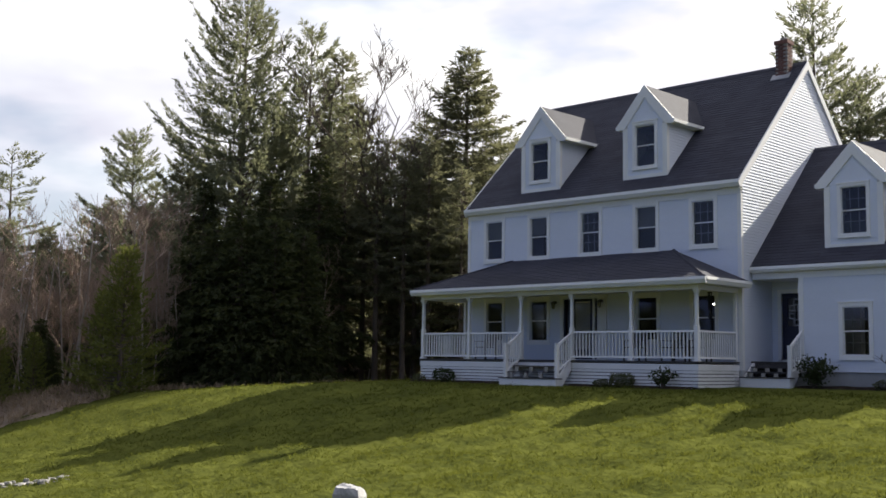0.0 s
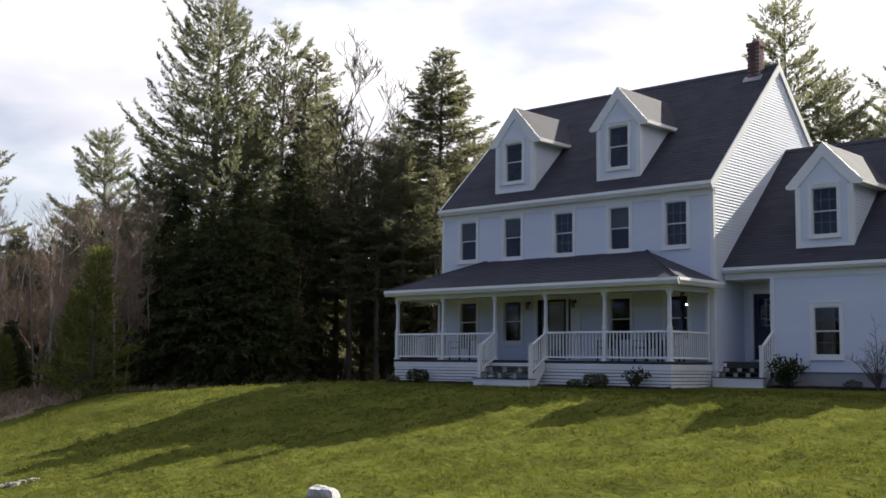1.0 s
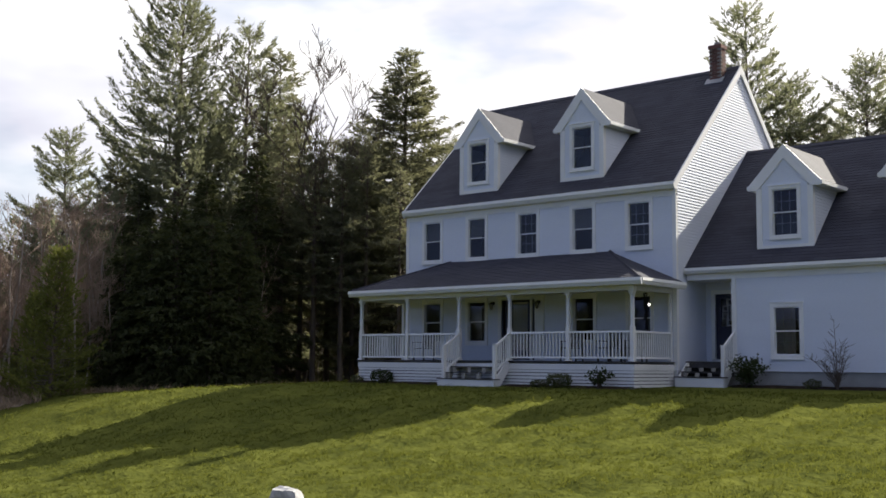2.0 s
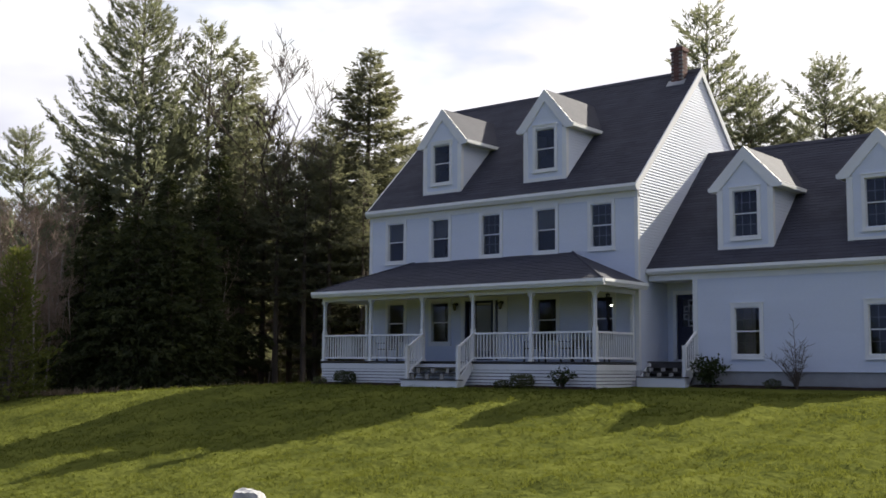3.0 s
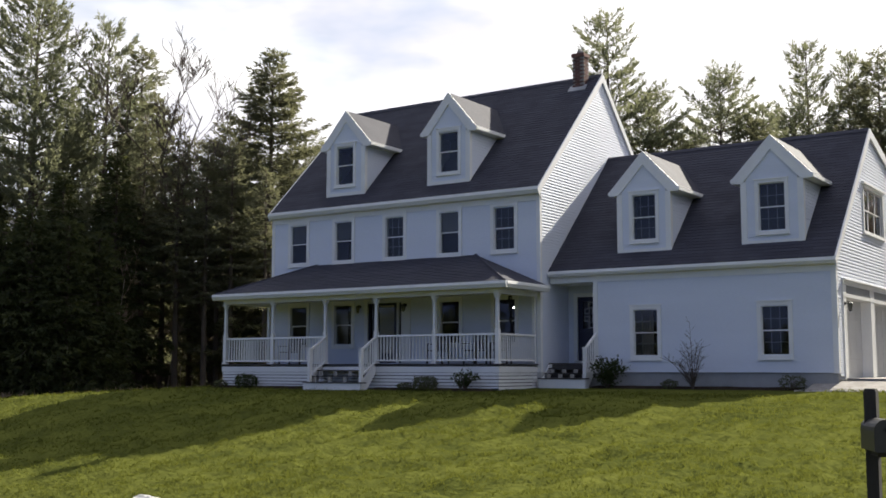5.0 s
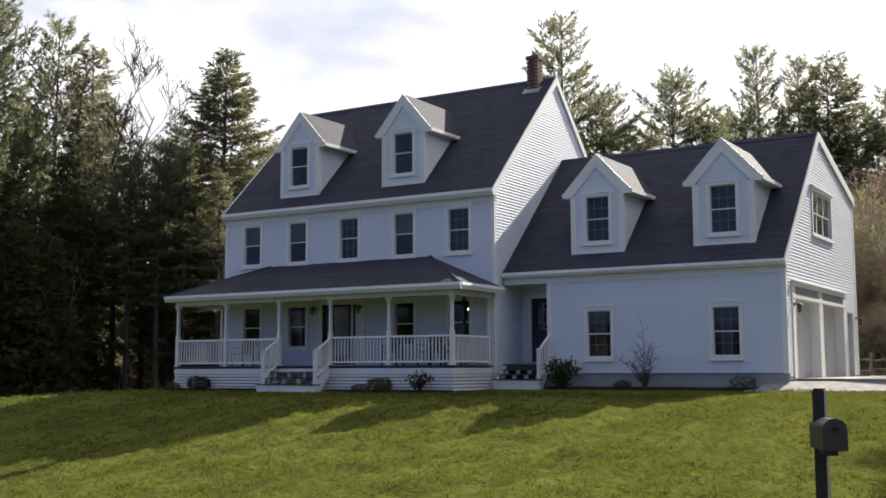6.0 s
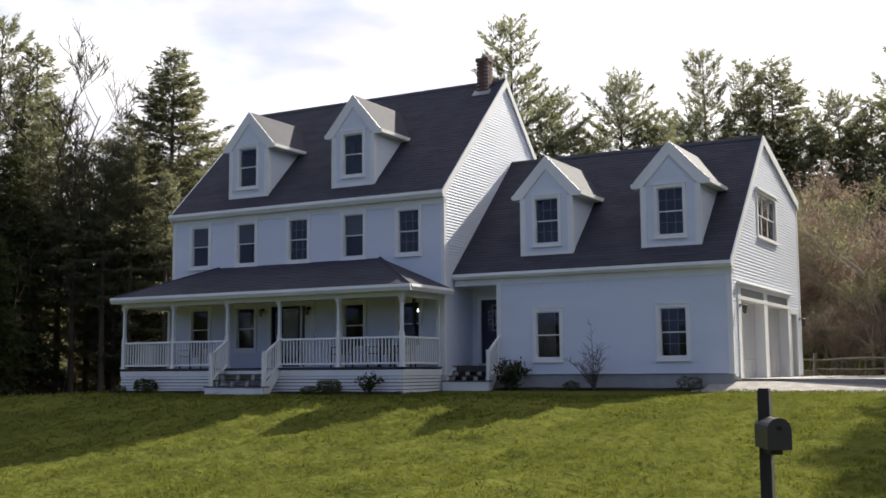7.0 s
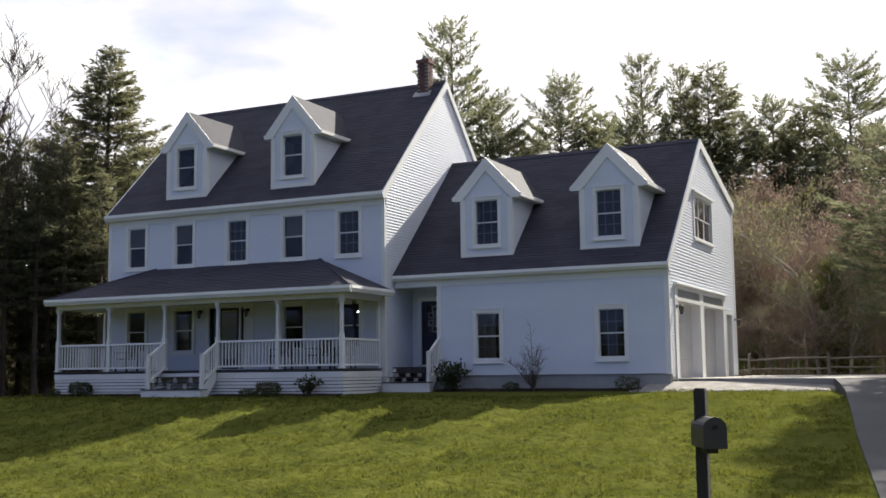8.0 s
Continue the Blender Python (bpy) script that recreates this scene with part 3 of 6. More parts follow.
def garage_end():
    for a, b in BAYS:
        garage_bay(a, b)
    edges = [(31.17, BAYS[0][0]), (BAYS[0][1], BAYS[1][0]), (BAYS[1][1], 37.90)]
    for a, b in edges:
        bm = bmesh.new()
        box(bm, GX + 0.001, GX + 0.04, a + 0.002, b - 0.002, 1.24, 3.80)
        hpart("casing", bm, WHITE)
    for z0, z1, p in ((3.46, 3.56, 0.05), (3.80, 3.92, 0.06), (3.92, 3.96, 0.12)):
        bm = bmesh.new()
        box(bm, GX + 0.002, GX + p, 31.15, 37.92, z0 + 0.001, z1 - 0.001)
        hpart("casing", bm, WHITE)
    for a, b in BAYS:
        bm = bmesh.new()
        box(bm, GX + 0.001, GX + 0.026, a + 0.05, b - 0.05, 3.57, 3.79)
        hpart("transom_panel", bm, TRANSOM)
    # side door
    bm = bmesh.new()
    for a, b, c, d in holes_grid(38.0, 39.1, 1.24, 3.46, [(38.10, 39.0, 1.20, 3.35)]):
        box(bm, GX + 0.001, GX + 0.04, a, b, c, d)
    hpart("casing", bm, WHITE)
    bm = bmesh.new()
    box(bm, GX - 0.20, GX - 0.15, 38.11, 38.99, 1.23, 3.34)
    d = hpart("side_door", bm, GARAGE_WHITE, "white side door of the garage")
    bm = bmesh.new()
    tube(bm, [(GX - 0.15, 38.2, 2.2), (GX - 0.09, 38.2, 2.2)], [0.03, 0.035], 8)
    part("knob", bm, DARKMETAL, d)
    # triple window
    a, b, z0, z1 = GABLE_WIN
    bm = bmesh.new()
    for c, d, e, f in holes_grid(a - 0.11, b + 0.11, z0 - 0.08, z1 + 0.10, [(a, b, z0, z1)]):
        box(bm, GX, GX + 0.045, c, d, e, f)
    box(bm, GX, GX + 0.11, a - 0.16, b + 0.16, z1 + 0.10, z1 + 0.16)
    box(bm, GX, GX + 0.08, a - 0.14, b + 0.14, z0 - 0.12, z0 - 0.08)
    bmesh.ops.remove_doubles(bm, verts=bm.verts[:], dist=0.0004)
    w = hpart("window", bm, WHITE, "triple window in the garage gable")
    for i in range(3):
        c, d = a + (b - a) * i / 3, a + (b - a) * (i + 1) / 3
        for e, f, x in ((z0, (z0 + z1) / 2 + 0.02, GX - 0.08), ((z0 + z1) / 2 - 0.02, z1, GX - 0.05)):
            bm = bmesh.new()
            for p, q, r, s in holes_grid(c, d, e, f, [(c + 0.035, d - 0.035, e + 0.03, f - 0.03)]):
                box(bm, x, x + 0.03, p, q, r, s)
            part("sash", bm, WHITE, w)
            bm = bmesh.new()
            box(bm, x + 0.012, x + 0.016, c + 0.03, d - 0.03, e + 0.025, f - 0.025)
            part("pane", bm, GLASS, w).visible_shadow = False
    # near-black sheet inside the triple window, coloured to look unlit
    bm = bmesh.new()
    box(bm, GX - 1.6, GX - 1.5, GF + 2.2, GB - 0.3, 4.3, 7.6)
    hpart("dark_backing", bm, UNLIT_BLACK)


TRANSOM = mat("grey_transom_panel", (0.26, 0.27, 0.28), rough=0.5, scale=1.5, grain=30, bump=0.04)
garage_end()


def lantern(at, out):
    """A small black wall lantern; out is the way it stands off the wall."""
    o, w = Vector(at), Vector(out)
    t = tagged(thing("wall_lantern", at), "small black metal lantern beside a door", "lamp", "wall lanterns")
    bm = bmesh.new()
    c = w * 0.012
    tube(bm, [c - w * 0.011, c + w * 0.012], [0.055, 0.045], 10)
    part("back_plate", bm, DARKMETAL, t)
    bm = bmesh.new()
    tube(bm, [w * 0.02, w * 0.09 + Vector((0, 0, 0.05)), w * 0.14 + Vector((0, 0, 0.02))], [0.012, 0.01, 0.01], 6)
    part("arm", bm, DARKMETAL, t)
    bm = bmesh.new()
    p = w * 0.14
    tube(bm, [p + Vector((0, 0, 0.03)), p + Vector((0, 0, -0.01)), p + Vector((0, 0, -0.03))], [0.015, 0.085, 0.09], 6)
    part("cap", bm, DARKMETAL, t)
    bm = bmesh.new()
    tube(bm, [p + Vector((0, 0, -0.03)), p + Vector((0, 0, -0.2))], [0.07, 0.05], 6)
    part("lantern_glass", bm, LAMPGLASS, t)
    bm = bmesh.new()
    tube(bm, [p + Vector((0, 0, -0.2)), p + Vector((0, 0, -0.23))], [0.055, 0.02], 6)
    part("finial", bm, DARKMETAL, t)


LAMPGLASS = mat("smoked_lamp_glass", (0.10, 0.10, 0.10), rough=0.15, scale=8, grain=30, bump=0, spec=0.6)
for at, out in (((-23.67, FY - 0.025, 3.60), (0, -1, 0)), ((-21.72, FY - 0.052, 3.60), (0, -1, 0)), ((GX + 0.042, 31.30, 3.28), (1, 0, 0)), ((GX + 0.03, 39.45, 3.2), (1, 0, 0))):
    lantern(at, out)


# ---- front door and side door ----
def front_door():
    x0, x1, z0, z1 = DOOR_UNIT
    bm = bmesh.new()
    for a, b in ((x0 - 0.14, x0), (x1, x1 + 0.36)):
        box(bm, a, b, FY - 0.05, FY - 0.001, z0, z1 + 0.02)
    box(bm, x0 - 0.18, x1 + 0.40, FY - 0.06, FY - 0.001, z1 + 0.02, z1 + 0.10)
    hpart("door_surround", bm, WHITE)
    da, db = -23.08, -22.14
    for a, b in ((x0, x0 + 0.05), (da - 0.07, da), (db, db + 0.07), (x1 - 0.05, x1)):
        bm = bmesh.new()
        box(bm, a, b, FY + 0.0, FY + 0.12, z0, z1)
        hpart("door_post", bm, NAVY if a in (da - 0.07, x0) else WHITE)
    for a, b in ((x0 + 0.05, da - 0.07), (db + 0.07, x1 - 0.05)):
        bm = bmesh.new()
        box(bm, a, b, FY + 0.05, FY + 0.09, z0, z0 + 0.5)
        s = hpart("sidelight", bm, NAVY, "dark narrow sidelight beside the front door")
        bm = bmesh.new()
        box(bm, a, b, FY + 0.068, FY + 0.072, z0 + 0.5, z1)
        part("pane", bm, GLASS, s).visible_shadow = False
    bm = bmesh.new()
    for a, b, c, d in holes_grid(da, db, z0, z1 - 0.02, [(da + 0.13, db - 0.13, z0 + 0.35, z1 - 0.12)]):
        box(bm, a, b, FY + 0.05, FY + 0.09, c, d)
    bmesh.ops.remove_doubles(bm, verts=bm.verts[:], dist=0.0004)
    d = hpart("front_door", bm, NAVY, "dark front door behind a full glass storm door")
    bm = bmesh.new()
    box(bm, da + 0.14, db - 0.14, FY + 0.066, FY + 0.070, z0 + 0.34, z1 - 0.16)
    part("pane", bm, GLASS, d).visible_shadow = False
    bm = bmesh.new()
    box(bm, da + 0.16, db - 0.16, FY + 0.10, FY + 0.115, z0 + 0.3, z1 - 0.1)
    part("door_leaf", bm, mat("tan_inner_door", (0.80, 0.73, 0.64), rough=0.5, scale=2, grain=30), d, "tan inner door behind the glass")
    bm = bmesh.new()
    tube(bm, [(db - 0.07, FY + 0.05, 2.6), (db - 0.07, FY - 0.0, 2.6), (db - 0.07, FY - 0.0, 2.72)], [0.02, 0.022, 0.015], 8)
    part("handle", bm, DARKMETAL, d)


def side_door():
    x0, x1, z0, z1 = SIDE_DOOR
    y = REC[2]
    bm = bmesh.new()
    for a, b, c, d in holes_grid(x0 - 0.12, x1 + 0.12, z0, z1 + 0.12, [(x0, x1, z0 - 1, z1)]):
        box(bm, a, b, y - 0.045, y - 0.001, c, d)
    bmesh.ops.remove_doubles(bm, verts=bm.verts[:], dist=0.0004)
    hpart("door_surround", bm, WHITE)
    lights = [(-0.36 + 0.155 * i, 0.08 + 0.40 * j, 1.12 - 0.20 * (i % 2)) for i in range(1) for j in range(1)]
    bm = bmesh.new()
    gl = [(x0 + 0.17, x1 - 0.17, z0 + 1.02, z1 - 0.14)]
    for a, b, c, d in holes_grid(x0, x1, z0, z1, gl):
        box(bm, a, b, y + 0.04, y + 0.085, c, d)
    bmesh.ops.remove_doubles(bm, verts=bm.verts[:], dist=0.0004)
    d = hpart("side_entry_door", bm, NAVY, "navy blue entry door with decorative leaded glass")
    bm = bmesh.new()
    box(bm, gl[0][0], gl[0][1], y + 0.058, y + 0.062, gl[0][2], gl[0][3])
    part("pane", bm, GLASS, d).visible_shadow = False
    cx, cz = (x0 + x1) / 2, (gl[0][2] + gl[0][3]) / 2
    for u, w, s in ((0, 0.31, 0.10), (-0.14, 0.12, 0.09), (0.12, 0.10, 0.09), (-0.15, -0.12, 0.09), (0.12, -0.12, 0.09), (0, -0.32, 0.10)):
        bm = bmesh.new()
        for a, b, e, f in holes_grid(cx + u - s, cx + u + s, cz + w - s, cz + w + s, [(cx + u - s + 0.03, cx + u + s - 0.03, cz + w - s + 0.03, cz + w + s - 0.03)]):
            box(bm, a, b, y + 0.05, y + 0.057, e, f)
        part("leaded_square", bm, LEAD, d)
    bm = bmesh.new()
    tube(bm, [(x0 + 0.07, y + 0.04, z0 + 0.95), (x0 + 0.07, y - 0.02, z0 + 0.95)], [0.02, 0.03], 8)
    part("knob", bm, DARKMETAL, d)
    # near-black sheet behind the door glass, its dark colour in place of shade
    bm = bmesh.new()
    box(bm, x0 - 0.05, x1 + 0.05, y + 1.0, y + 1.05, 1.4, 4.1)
    hpart("dark_backing", bm, UNLIT_BLACK)


LEAD = mat("pale_leaded_glass", (0.38, 0.40, 0.46), rough=0.3, scale=3, grain=30, bump=0)
front_door()
side_door()


# ---- chimney ----
def chimney():
    x0, x1, y0, y1, z0, z1 = -17.49, -17.05, 33.96, 34.38, 10.7, 12.46
    c = tagged(thing("chimney", ((x0 + x1) / 2, (y0 + y1) / 2, z0)), "red brick chimney near the end of the ridge", "chimney")
    ci = Matrix.Translation(-c.location)
    bm = bmesh.new()
    box(bm, x0 + 0.012, x1 - 0.012, y0 + 0.012, y1 - 0.012, z0, z1 - 0.02)
    part("core", bm, MORTAR, c).matrix_basis = ci
    bm = bmesh.new()
    prism(bm, [(x0 - 0.12, y0 - 0.14, main_slope(y0 - 0.14) + 0.022), (x1 + 0.10, y0 - 0.14, main_slope(y0 - 0.14) + 0.022), (x1 + 0.10, y0 + 0.05, main_slope(y0 + 0.05) + 0.05), (x0 - 0.12, y0 + 0.05, main_slope(y0 + 0.05) + 0.05)], (0, 0, 0.02))
    part("flashing", bm, mat("lead_flashing", (0.30, 0.31, 0.33), rough=0.45, scale=4, grain=30, bump=0.1, metal=0.3), c, "pale lead flashing").matrix_basis = ci
    bm = bmesh.new()
    box(bm, x0 - 0.025, x1 + 0.025, y0 - 0.025, y1 + 0.025, z1 - 0.13, z1)
    part("crown", bm, BRICK, c).matrix_basis = ci
    bm = bmesh.new()
    tube(bm, [((x0 + x1) / 2, (y0 + y1) / 2, z1), ((x0 + x1) / 2, (y0 + y1) / 2, z1 + 0.12)], [0.14, 0.12], 10)
    part("flue", bm, MORTAR, c).matrix_basis = ci
    bm = bmesh.new()
    box(bm, 0.004, 0.196, 0, 0.012, 0.004, 0.062)
    long = mesh_of(bm, "brick", BRICK)
    n = 0
    z = 11.0
    while z < z1 - 0.15:
        off = -0.1 * (n % 2)
        for i in range(4):
            a = x0 + off + 0.2 * i
            if x0 - 0.01 <= a and a + 0.2 <= x1 + 0.01:
                part_at("brick", long, c, ci @ Matrix.Translation((a, y0, z)))
            b = y0 + off + 0.2 * i
            if y0 - 0.01 <= b and b + 0.2 <= y1 + 0.01:
                part_at("brick", long, c, ci @ Matrix.Translation((x1, b, z)) @ Matrix.Rotation(radians(90), 4, "Z"))
        z += 0.066
        n += 1


chimney()

# ---- porch ----
PF, DZ, PT = 27.73, 1.634, 3.694
POSTS = [-27.84, -25.64, -23.35, -21.27, -19.05, -16.82]
PX0, PX1, PY0 = -28.06, -16.36, 27.38
porch = tagged(thing("porch", (-22.3, 28.8, 0.85)), "white railed front porch under a dark hipped roof", "porch")
PI = Matrix.Translation(-porch.location)


def ppart(name, bm, material, label=""):
    ob = part(name, bm, material, porch, label)
    ob.matrix_basis = PI
    return ob


def porch_body():
    e, top, xa, xb = 4.03, 5.13, -25.62, -18.99
    bm = bmesh.new()
    v = [bm.verts.new(p) for p in ((PX0, PY0, e), (PX1, PY0, e), (PX1, FY, e), (PX0, FY, e), (xa, FY, top), (xb, FY, top))]
    for q in ((0, 1, 5, 4), (1, 2, 5), (3, 0, 4), (0, 3, 2, 1), (2, 3, 4, 5)):
        bm.faces.new([v[i] for i in q])
    ppart("porch_roof", bm, SHINGLE, "dark charcoal shingled hip roof")
    bm = bmesh.new()
    rnd = random.Random(8)
    k = (top - e) / (FY - PY0)
    n = 18
    for i in range(n):
        s, f = (FY - PY0) * i / n, (FY - PY0) * (i + 1) / n
        x = PX0 + s + 0.01
        while x < PX1 - s - 0.03:
            w = min(rnd.uniform(0.25, 0.9), PX1 - s - 0.01 - x)
            h = rnd.uniform(0.012, 0.018)
            a0, a1 = max(x, PX0 + f), min(x + w - 0.005, PX1 - f)
            if a1 - a0 > 0.03:
                q = [(x, s, 0.001), (x + w - 0.005, s, 0.001), (x + w - 0.005, s, h), (x, s, h), (a0, f, 0.003), (a1, f, 0.003)]
                vv = [bm.verts.new((u, PY0 + t, e + t * k + g)) for u, t, g in q]
                bm.faces.new([vv[0], vv[1], vv[2], vv[3]])
                bm.faces.new([vv[3], vv[2], vv[5], vv[4]])
            x += w
    tagged(ppart("shingle_field", bm, SHINGLE), kind="stuff")
    for p, q in (((PX0, PY0, e), (xa, FY, top)), ((PX1, PY0, e), (xb, FY, top))):
        bm = bmesh.new()
        tube(bm, [Vector(p) + Vector((0, 0, 0.0)), Vector(q)], [0.05, 0.05], 6)
        ppart("hip_cap", bm, SHINGLE)
    # cornice on three sides
    prof = [(0, -0.01), (-0.075, -0.005), (-0.085, -0.09), (-0.03, -0.20), (0.03, -0.21)]
    bm = bmesh.new()
    prism(bm, [(PX0 - 0.07, PY0 + d, e + z) for d, z in prof], (PX1 - PX0 + 0.14, 0, 0))
    ppart("cornice", bm, WHITE)
    for x, s in ((PX0, 1), (PX1, -1)):
        bm = bmesh.new()
        prism(bm, [(x + s * d, PY0 + 0.03, e + z) for d, z in prof], (0, FY - PY0 - 0.03, 0))
        ppart("cornice", bm, WHITE)
    bm = bmesh.new()
    box(bm, PX0 + 0.03, PX1 - 0.03, PY0 + 0.03, FY - 0.03, 3.835, 3.86)
    ppart("porch_ceiling", bm, WHITE)
    for a in ((-27.90, -16.73, PF - 0.075, PF + 0.075), (-27.90, -27.75, PF + 0.075, FY - 0.03), (-16.88, -16.73, PF + 0.075, FY - 0.03)):
        bm = bmesh.new()
        box(bm, *a, PT, 3.834)
        ppart("beam", bm, WHITE)
    # deck
    y = PF - 0.13
    while y < FY - 0.04:
        bm = bmesh.new()
        box(bm, -27.92, -16.70, y, min(y + 0.134, FY - 0.031), DZ - 0.035, DZ)
        ppart("deck_board", bm, DECK)
        y += 0.14
    # skirt: face board and horizontal slats over a near-black sheet for the void's shade
    bm = bmesh.new()
    box(bm, -27.89, -16.72, PF - 0.10, PF - 0.075, 1.375, 1.555)
    ppart("face_board", bm, WHITE)
    bm = bmesh.new()
    box(bm, -16.745, -16.72, PF - 0.07, FY - 0.035, 1.375, 1.555)
    ppart("face_board", bm, WHITE)
    bm = bmesh.new()
    box(bm, -27.89, -27.865, PF - 0.07, FY - 0.035, 1.375, 1.555)
    ppart("face_board", bm, WHITE)
    z = 1.365
    while z > 0.72:
        bm = bmesh.new()
        box(bm, -27.87, -16.74, PF - 0.085, PF - 0.065, z - 0.078, z)
        ppart("skirt_slat", bm, WHITE)
        bm = bmesh.new()
        box(bm, -16.76, -16.742, PF - 0.06, FY - 0.04, z - 0.078, z)
        ppart("skirt_slat", bm, WHITE)
        z -= 0.10
    bm = bmesh.new()
    box(bm, -27.8, -16.9, PF + 0.0, PF + 0.02, 0.5, 1.58)
    box(bm, -16.92, -16.9, PF + 0.03, FY - 0.04, 0.5, 1.58)
    ppart("crawl_shade_sheet", bm, UNLIT_BLACK)


porch_body()


def post_mesh():
    bm = bmesh.new()
    def sq(z, r):
        return [bm.verts.new((x * r, y * r, z)) for x, y in ((-1, -1), (1, -1), (1, 1), (-1, 1))]
    rows = [(0, 0.085), (0.05, 0.085), (0.052, 0.062), (1.0, 0.062), (1.03, 0.045), (1.92, 0.042), (1.95, 0.06), (1.99, 0.06), (2.0, 0.085), (2.06, 0.085)]
    rings = [sq(z, r) for z, r in rows]
    bm.faces.new(rings[0][::-1])
    bm.faces.new(rings[-1])
    for a, b in zip(rings, rings[1:]):
        for k in range(4):
            bm.faces.new([a[k], a[(k + 1) % 4], b[(k + 1) % 4], b[k]])
    return mesh_of(bm, "post", WHITE)


post = post_mesh()
for x in POSTS:
    part_at("post", post, porch, PI @ Matrix.Translation((x, PF, DZ)))
for x in (POSTS[0], POSTS[-1]):
    bm = bmesh.new()
    box(bm, x - 0.05, x + 0.05, FY - 0.12, FY - 0.031, DZ, PT)
    ppart("half_post", bm, WHITE)

bm = bmesh.new()
box(bm, -0.017, 0.017, -0.017, 0.017, 0, 0.73)
BALUSTER = mesh_of(bm, "baluster", WHITE)


def rail_run(p, q, owner, om, z0=DZ + 0.09, z1=DZ + 0.895):
    """Top and bottom rail with balusters from p to q (x, y)."""
    p, q = Vector((*p, 0)), Vector((*q, 0))
    d = (q - p).normalized()
    s = Vector((-d.y, d.x, 0))
    for za, zb, w in ((z1 - 0.06, z1, 0.045), (z0 - 0.01, z0 + 0.045, 0.03)):
        bm = bmesh.new()
        prism(bm, [p + s * w + Vector((0, 0, za)), p - s * w + Vector((0, 0, za)), p - s * w * 0.8 + Vector((0, 0, zb)), p + s * w * 0.8 + Vector((0, 0, zb))], q - p)
        ob = part("rail", bm, WHITE, owner)
        ob.matrix_basis = om
    L = (q - p).length
    n = round(L / 0.122)
    for i in range(1, n):
        part_at("baluster", BALUSTER, owner, om @ Matrix.Translation(p + d * (L * i / n) + Vector((0, 0, z0 + 0.03))))


for i in (0, 1, 3, 4):
    rail_run((POSTS[i] + 0.06, PF), (POSTS[i + 1] - 0.06, PF), porch, PI)
for x in (POSTS[0], POSTS[-1]):
    rail_run((x, PF + 0.06), (x, FY - 0.12), porch, PI)


# ---- steps ----
def stair_rail(t, ti, x, y0, z0, y1, z1):
    """A newel post and a sloping hand rail with balusters, rising from y0 to y1."""
    bm = bmesh.new()
    box(bm, x - 0.05, x + 0.05, y0 - 0.05, y0 + 0.05, z0 - 1.22, z0)
    box(bm, x - 0.06, x + 0.06, y0 - 0.06, y0 + 0.06, z0, z0 + 0.03)
    part("newel_post", bm, WHITE, t).matrix_basis = ti
    for dz, h in ((-0.05, 0.07), (-0.82, 0.06)):
        bm = bmesh.new()
        prism(bm, [(x - 0.035, y0 + 0.05, z0 + dz), (x + 0.035, y0 + 0.05, z0 + dz), (x + 0.03, y0 + 0.05, z0 + dz + h), (x - 0.03, y0 + 0.05, z0 + dz + h)], (0, y1 - y0 - 0.05, z1 - z0))
        part("hand_rail", bm, WHITE, t).matrix_basis = ti
    n = max(3, round((y1 - y0) / 0.12))
    for i in range(1, n):
        k = i / n
        part_at("baluster", BALUSTER, t, ti @ Matrix.Translation((x, y0 + (y1 - y0) * k, z0 + (z1 - z0) * k - 0.79)))


def steps(name, label, x0, x1, back, top, front, base, rails, n=3, rail_top=None):
    t = tagged(thing(name, ((x0 + x1) / 2, (back + front) / 2, base)), label, "steps")
    ti = Matrix.Translation(-t.location)
    rise = (top - base - 0.28) / n
    run = (back - front) / n
    bm = bmesh.new()
    box(bm, x0 - 0.08, x1 + 0.08, front, front + 0.03, base - 0.12, base + 0.25)
    part("riser_board", bm, WHITE, t).matrix_basis = ti
    for i in range(n):
        z = base + 0.28 + rise * i
        y = front + run * i - 0.02
        bm = bmesh.new()
        box(bm, x0 - (0.1 if i == 0 else 0), x1 + (0.1 if i == 0 else 0), y, y + run + 0.04, z - 0.035, z)
        part("tread", bm, DECK, t).matrix_basis = ti
        if i:
            for k in range(4):
                u = x0 + (x1 - x0) * (k + 0.2) / 3.5
                bm = bmesh.new()
                box(bm, u, u + 0.13, y - 0.012, y + 0.012, z - rise + 0.006, z - 0.04)
                part("riser_block", bm, PALEBLOCK, t).matrix_basis = ti
    for x in (x0 - 0.04, x1):
        bm = bmesh.new()
        prism(bm, [(x, front + 0.05, base - 0.1), (x, front + 0.25, base - 0.1), (x, back, top - 0.30), (x, back, top - 0.04), (x, back - 0.1, top - 0.04), (x, front + 0.05, base + 0.22)], (0.04, 0, 0))
        part("stringer", bm, WHITE, t).matrix_basis = ti
    for x in rails:
        stair_rail(t, ti, x, front + 0.1, rail_top[0], rail_top[1], rail_top[2])


PALEBLOCK = mat("weathered_pale_boards", (0.42, 0.40, 0.36), (0.30, 0.28, 0.25), rough=0.8, scale=4, grain=40, bump=0.2)
steps("front_steps", "white wooden front steps with sloping hand rails", -23.36, -21.24, PF - 0.12, DZ, 26.78, 0.79, (-23.27, -21.20), 3, (2.10, PF - 0.06, 2.52))
steps("side_steps", "white wooden steps up to the side entry", -16.50, -15.10, 30.45, 1.66, 29.72, 0.93, (-15.06,), 3, (2.10, GF - 0.02, 2.56))
bm = bmesh.new()
box(bm, XR + 0.03, REC[1] - 0.03, 30.43, REC[2] - 0.003, 1.62, 1.66)
box(bm, XR + 0.05, REC[1] - 0.05, 30.46, REC[2] - 0.003, 1.22, 1.615)
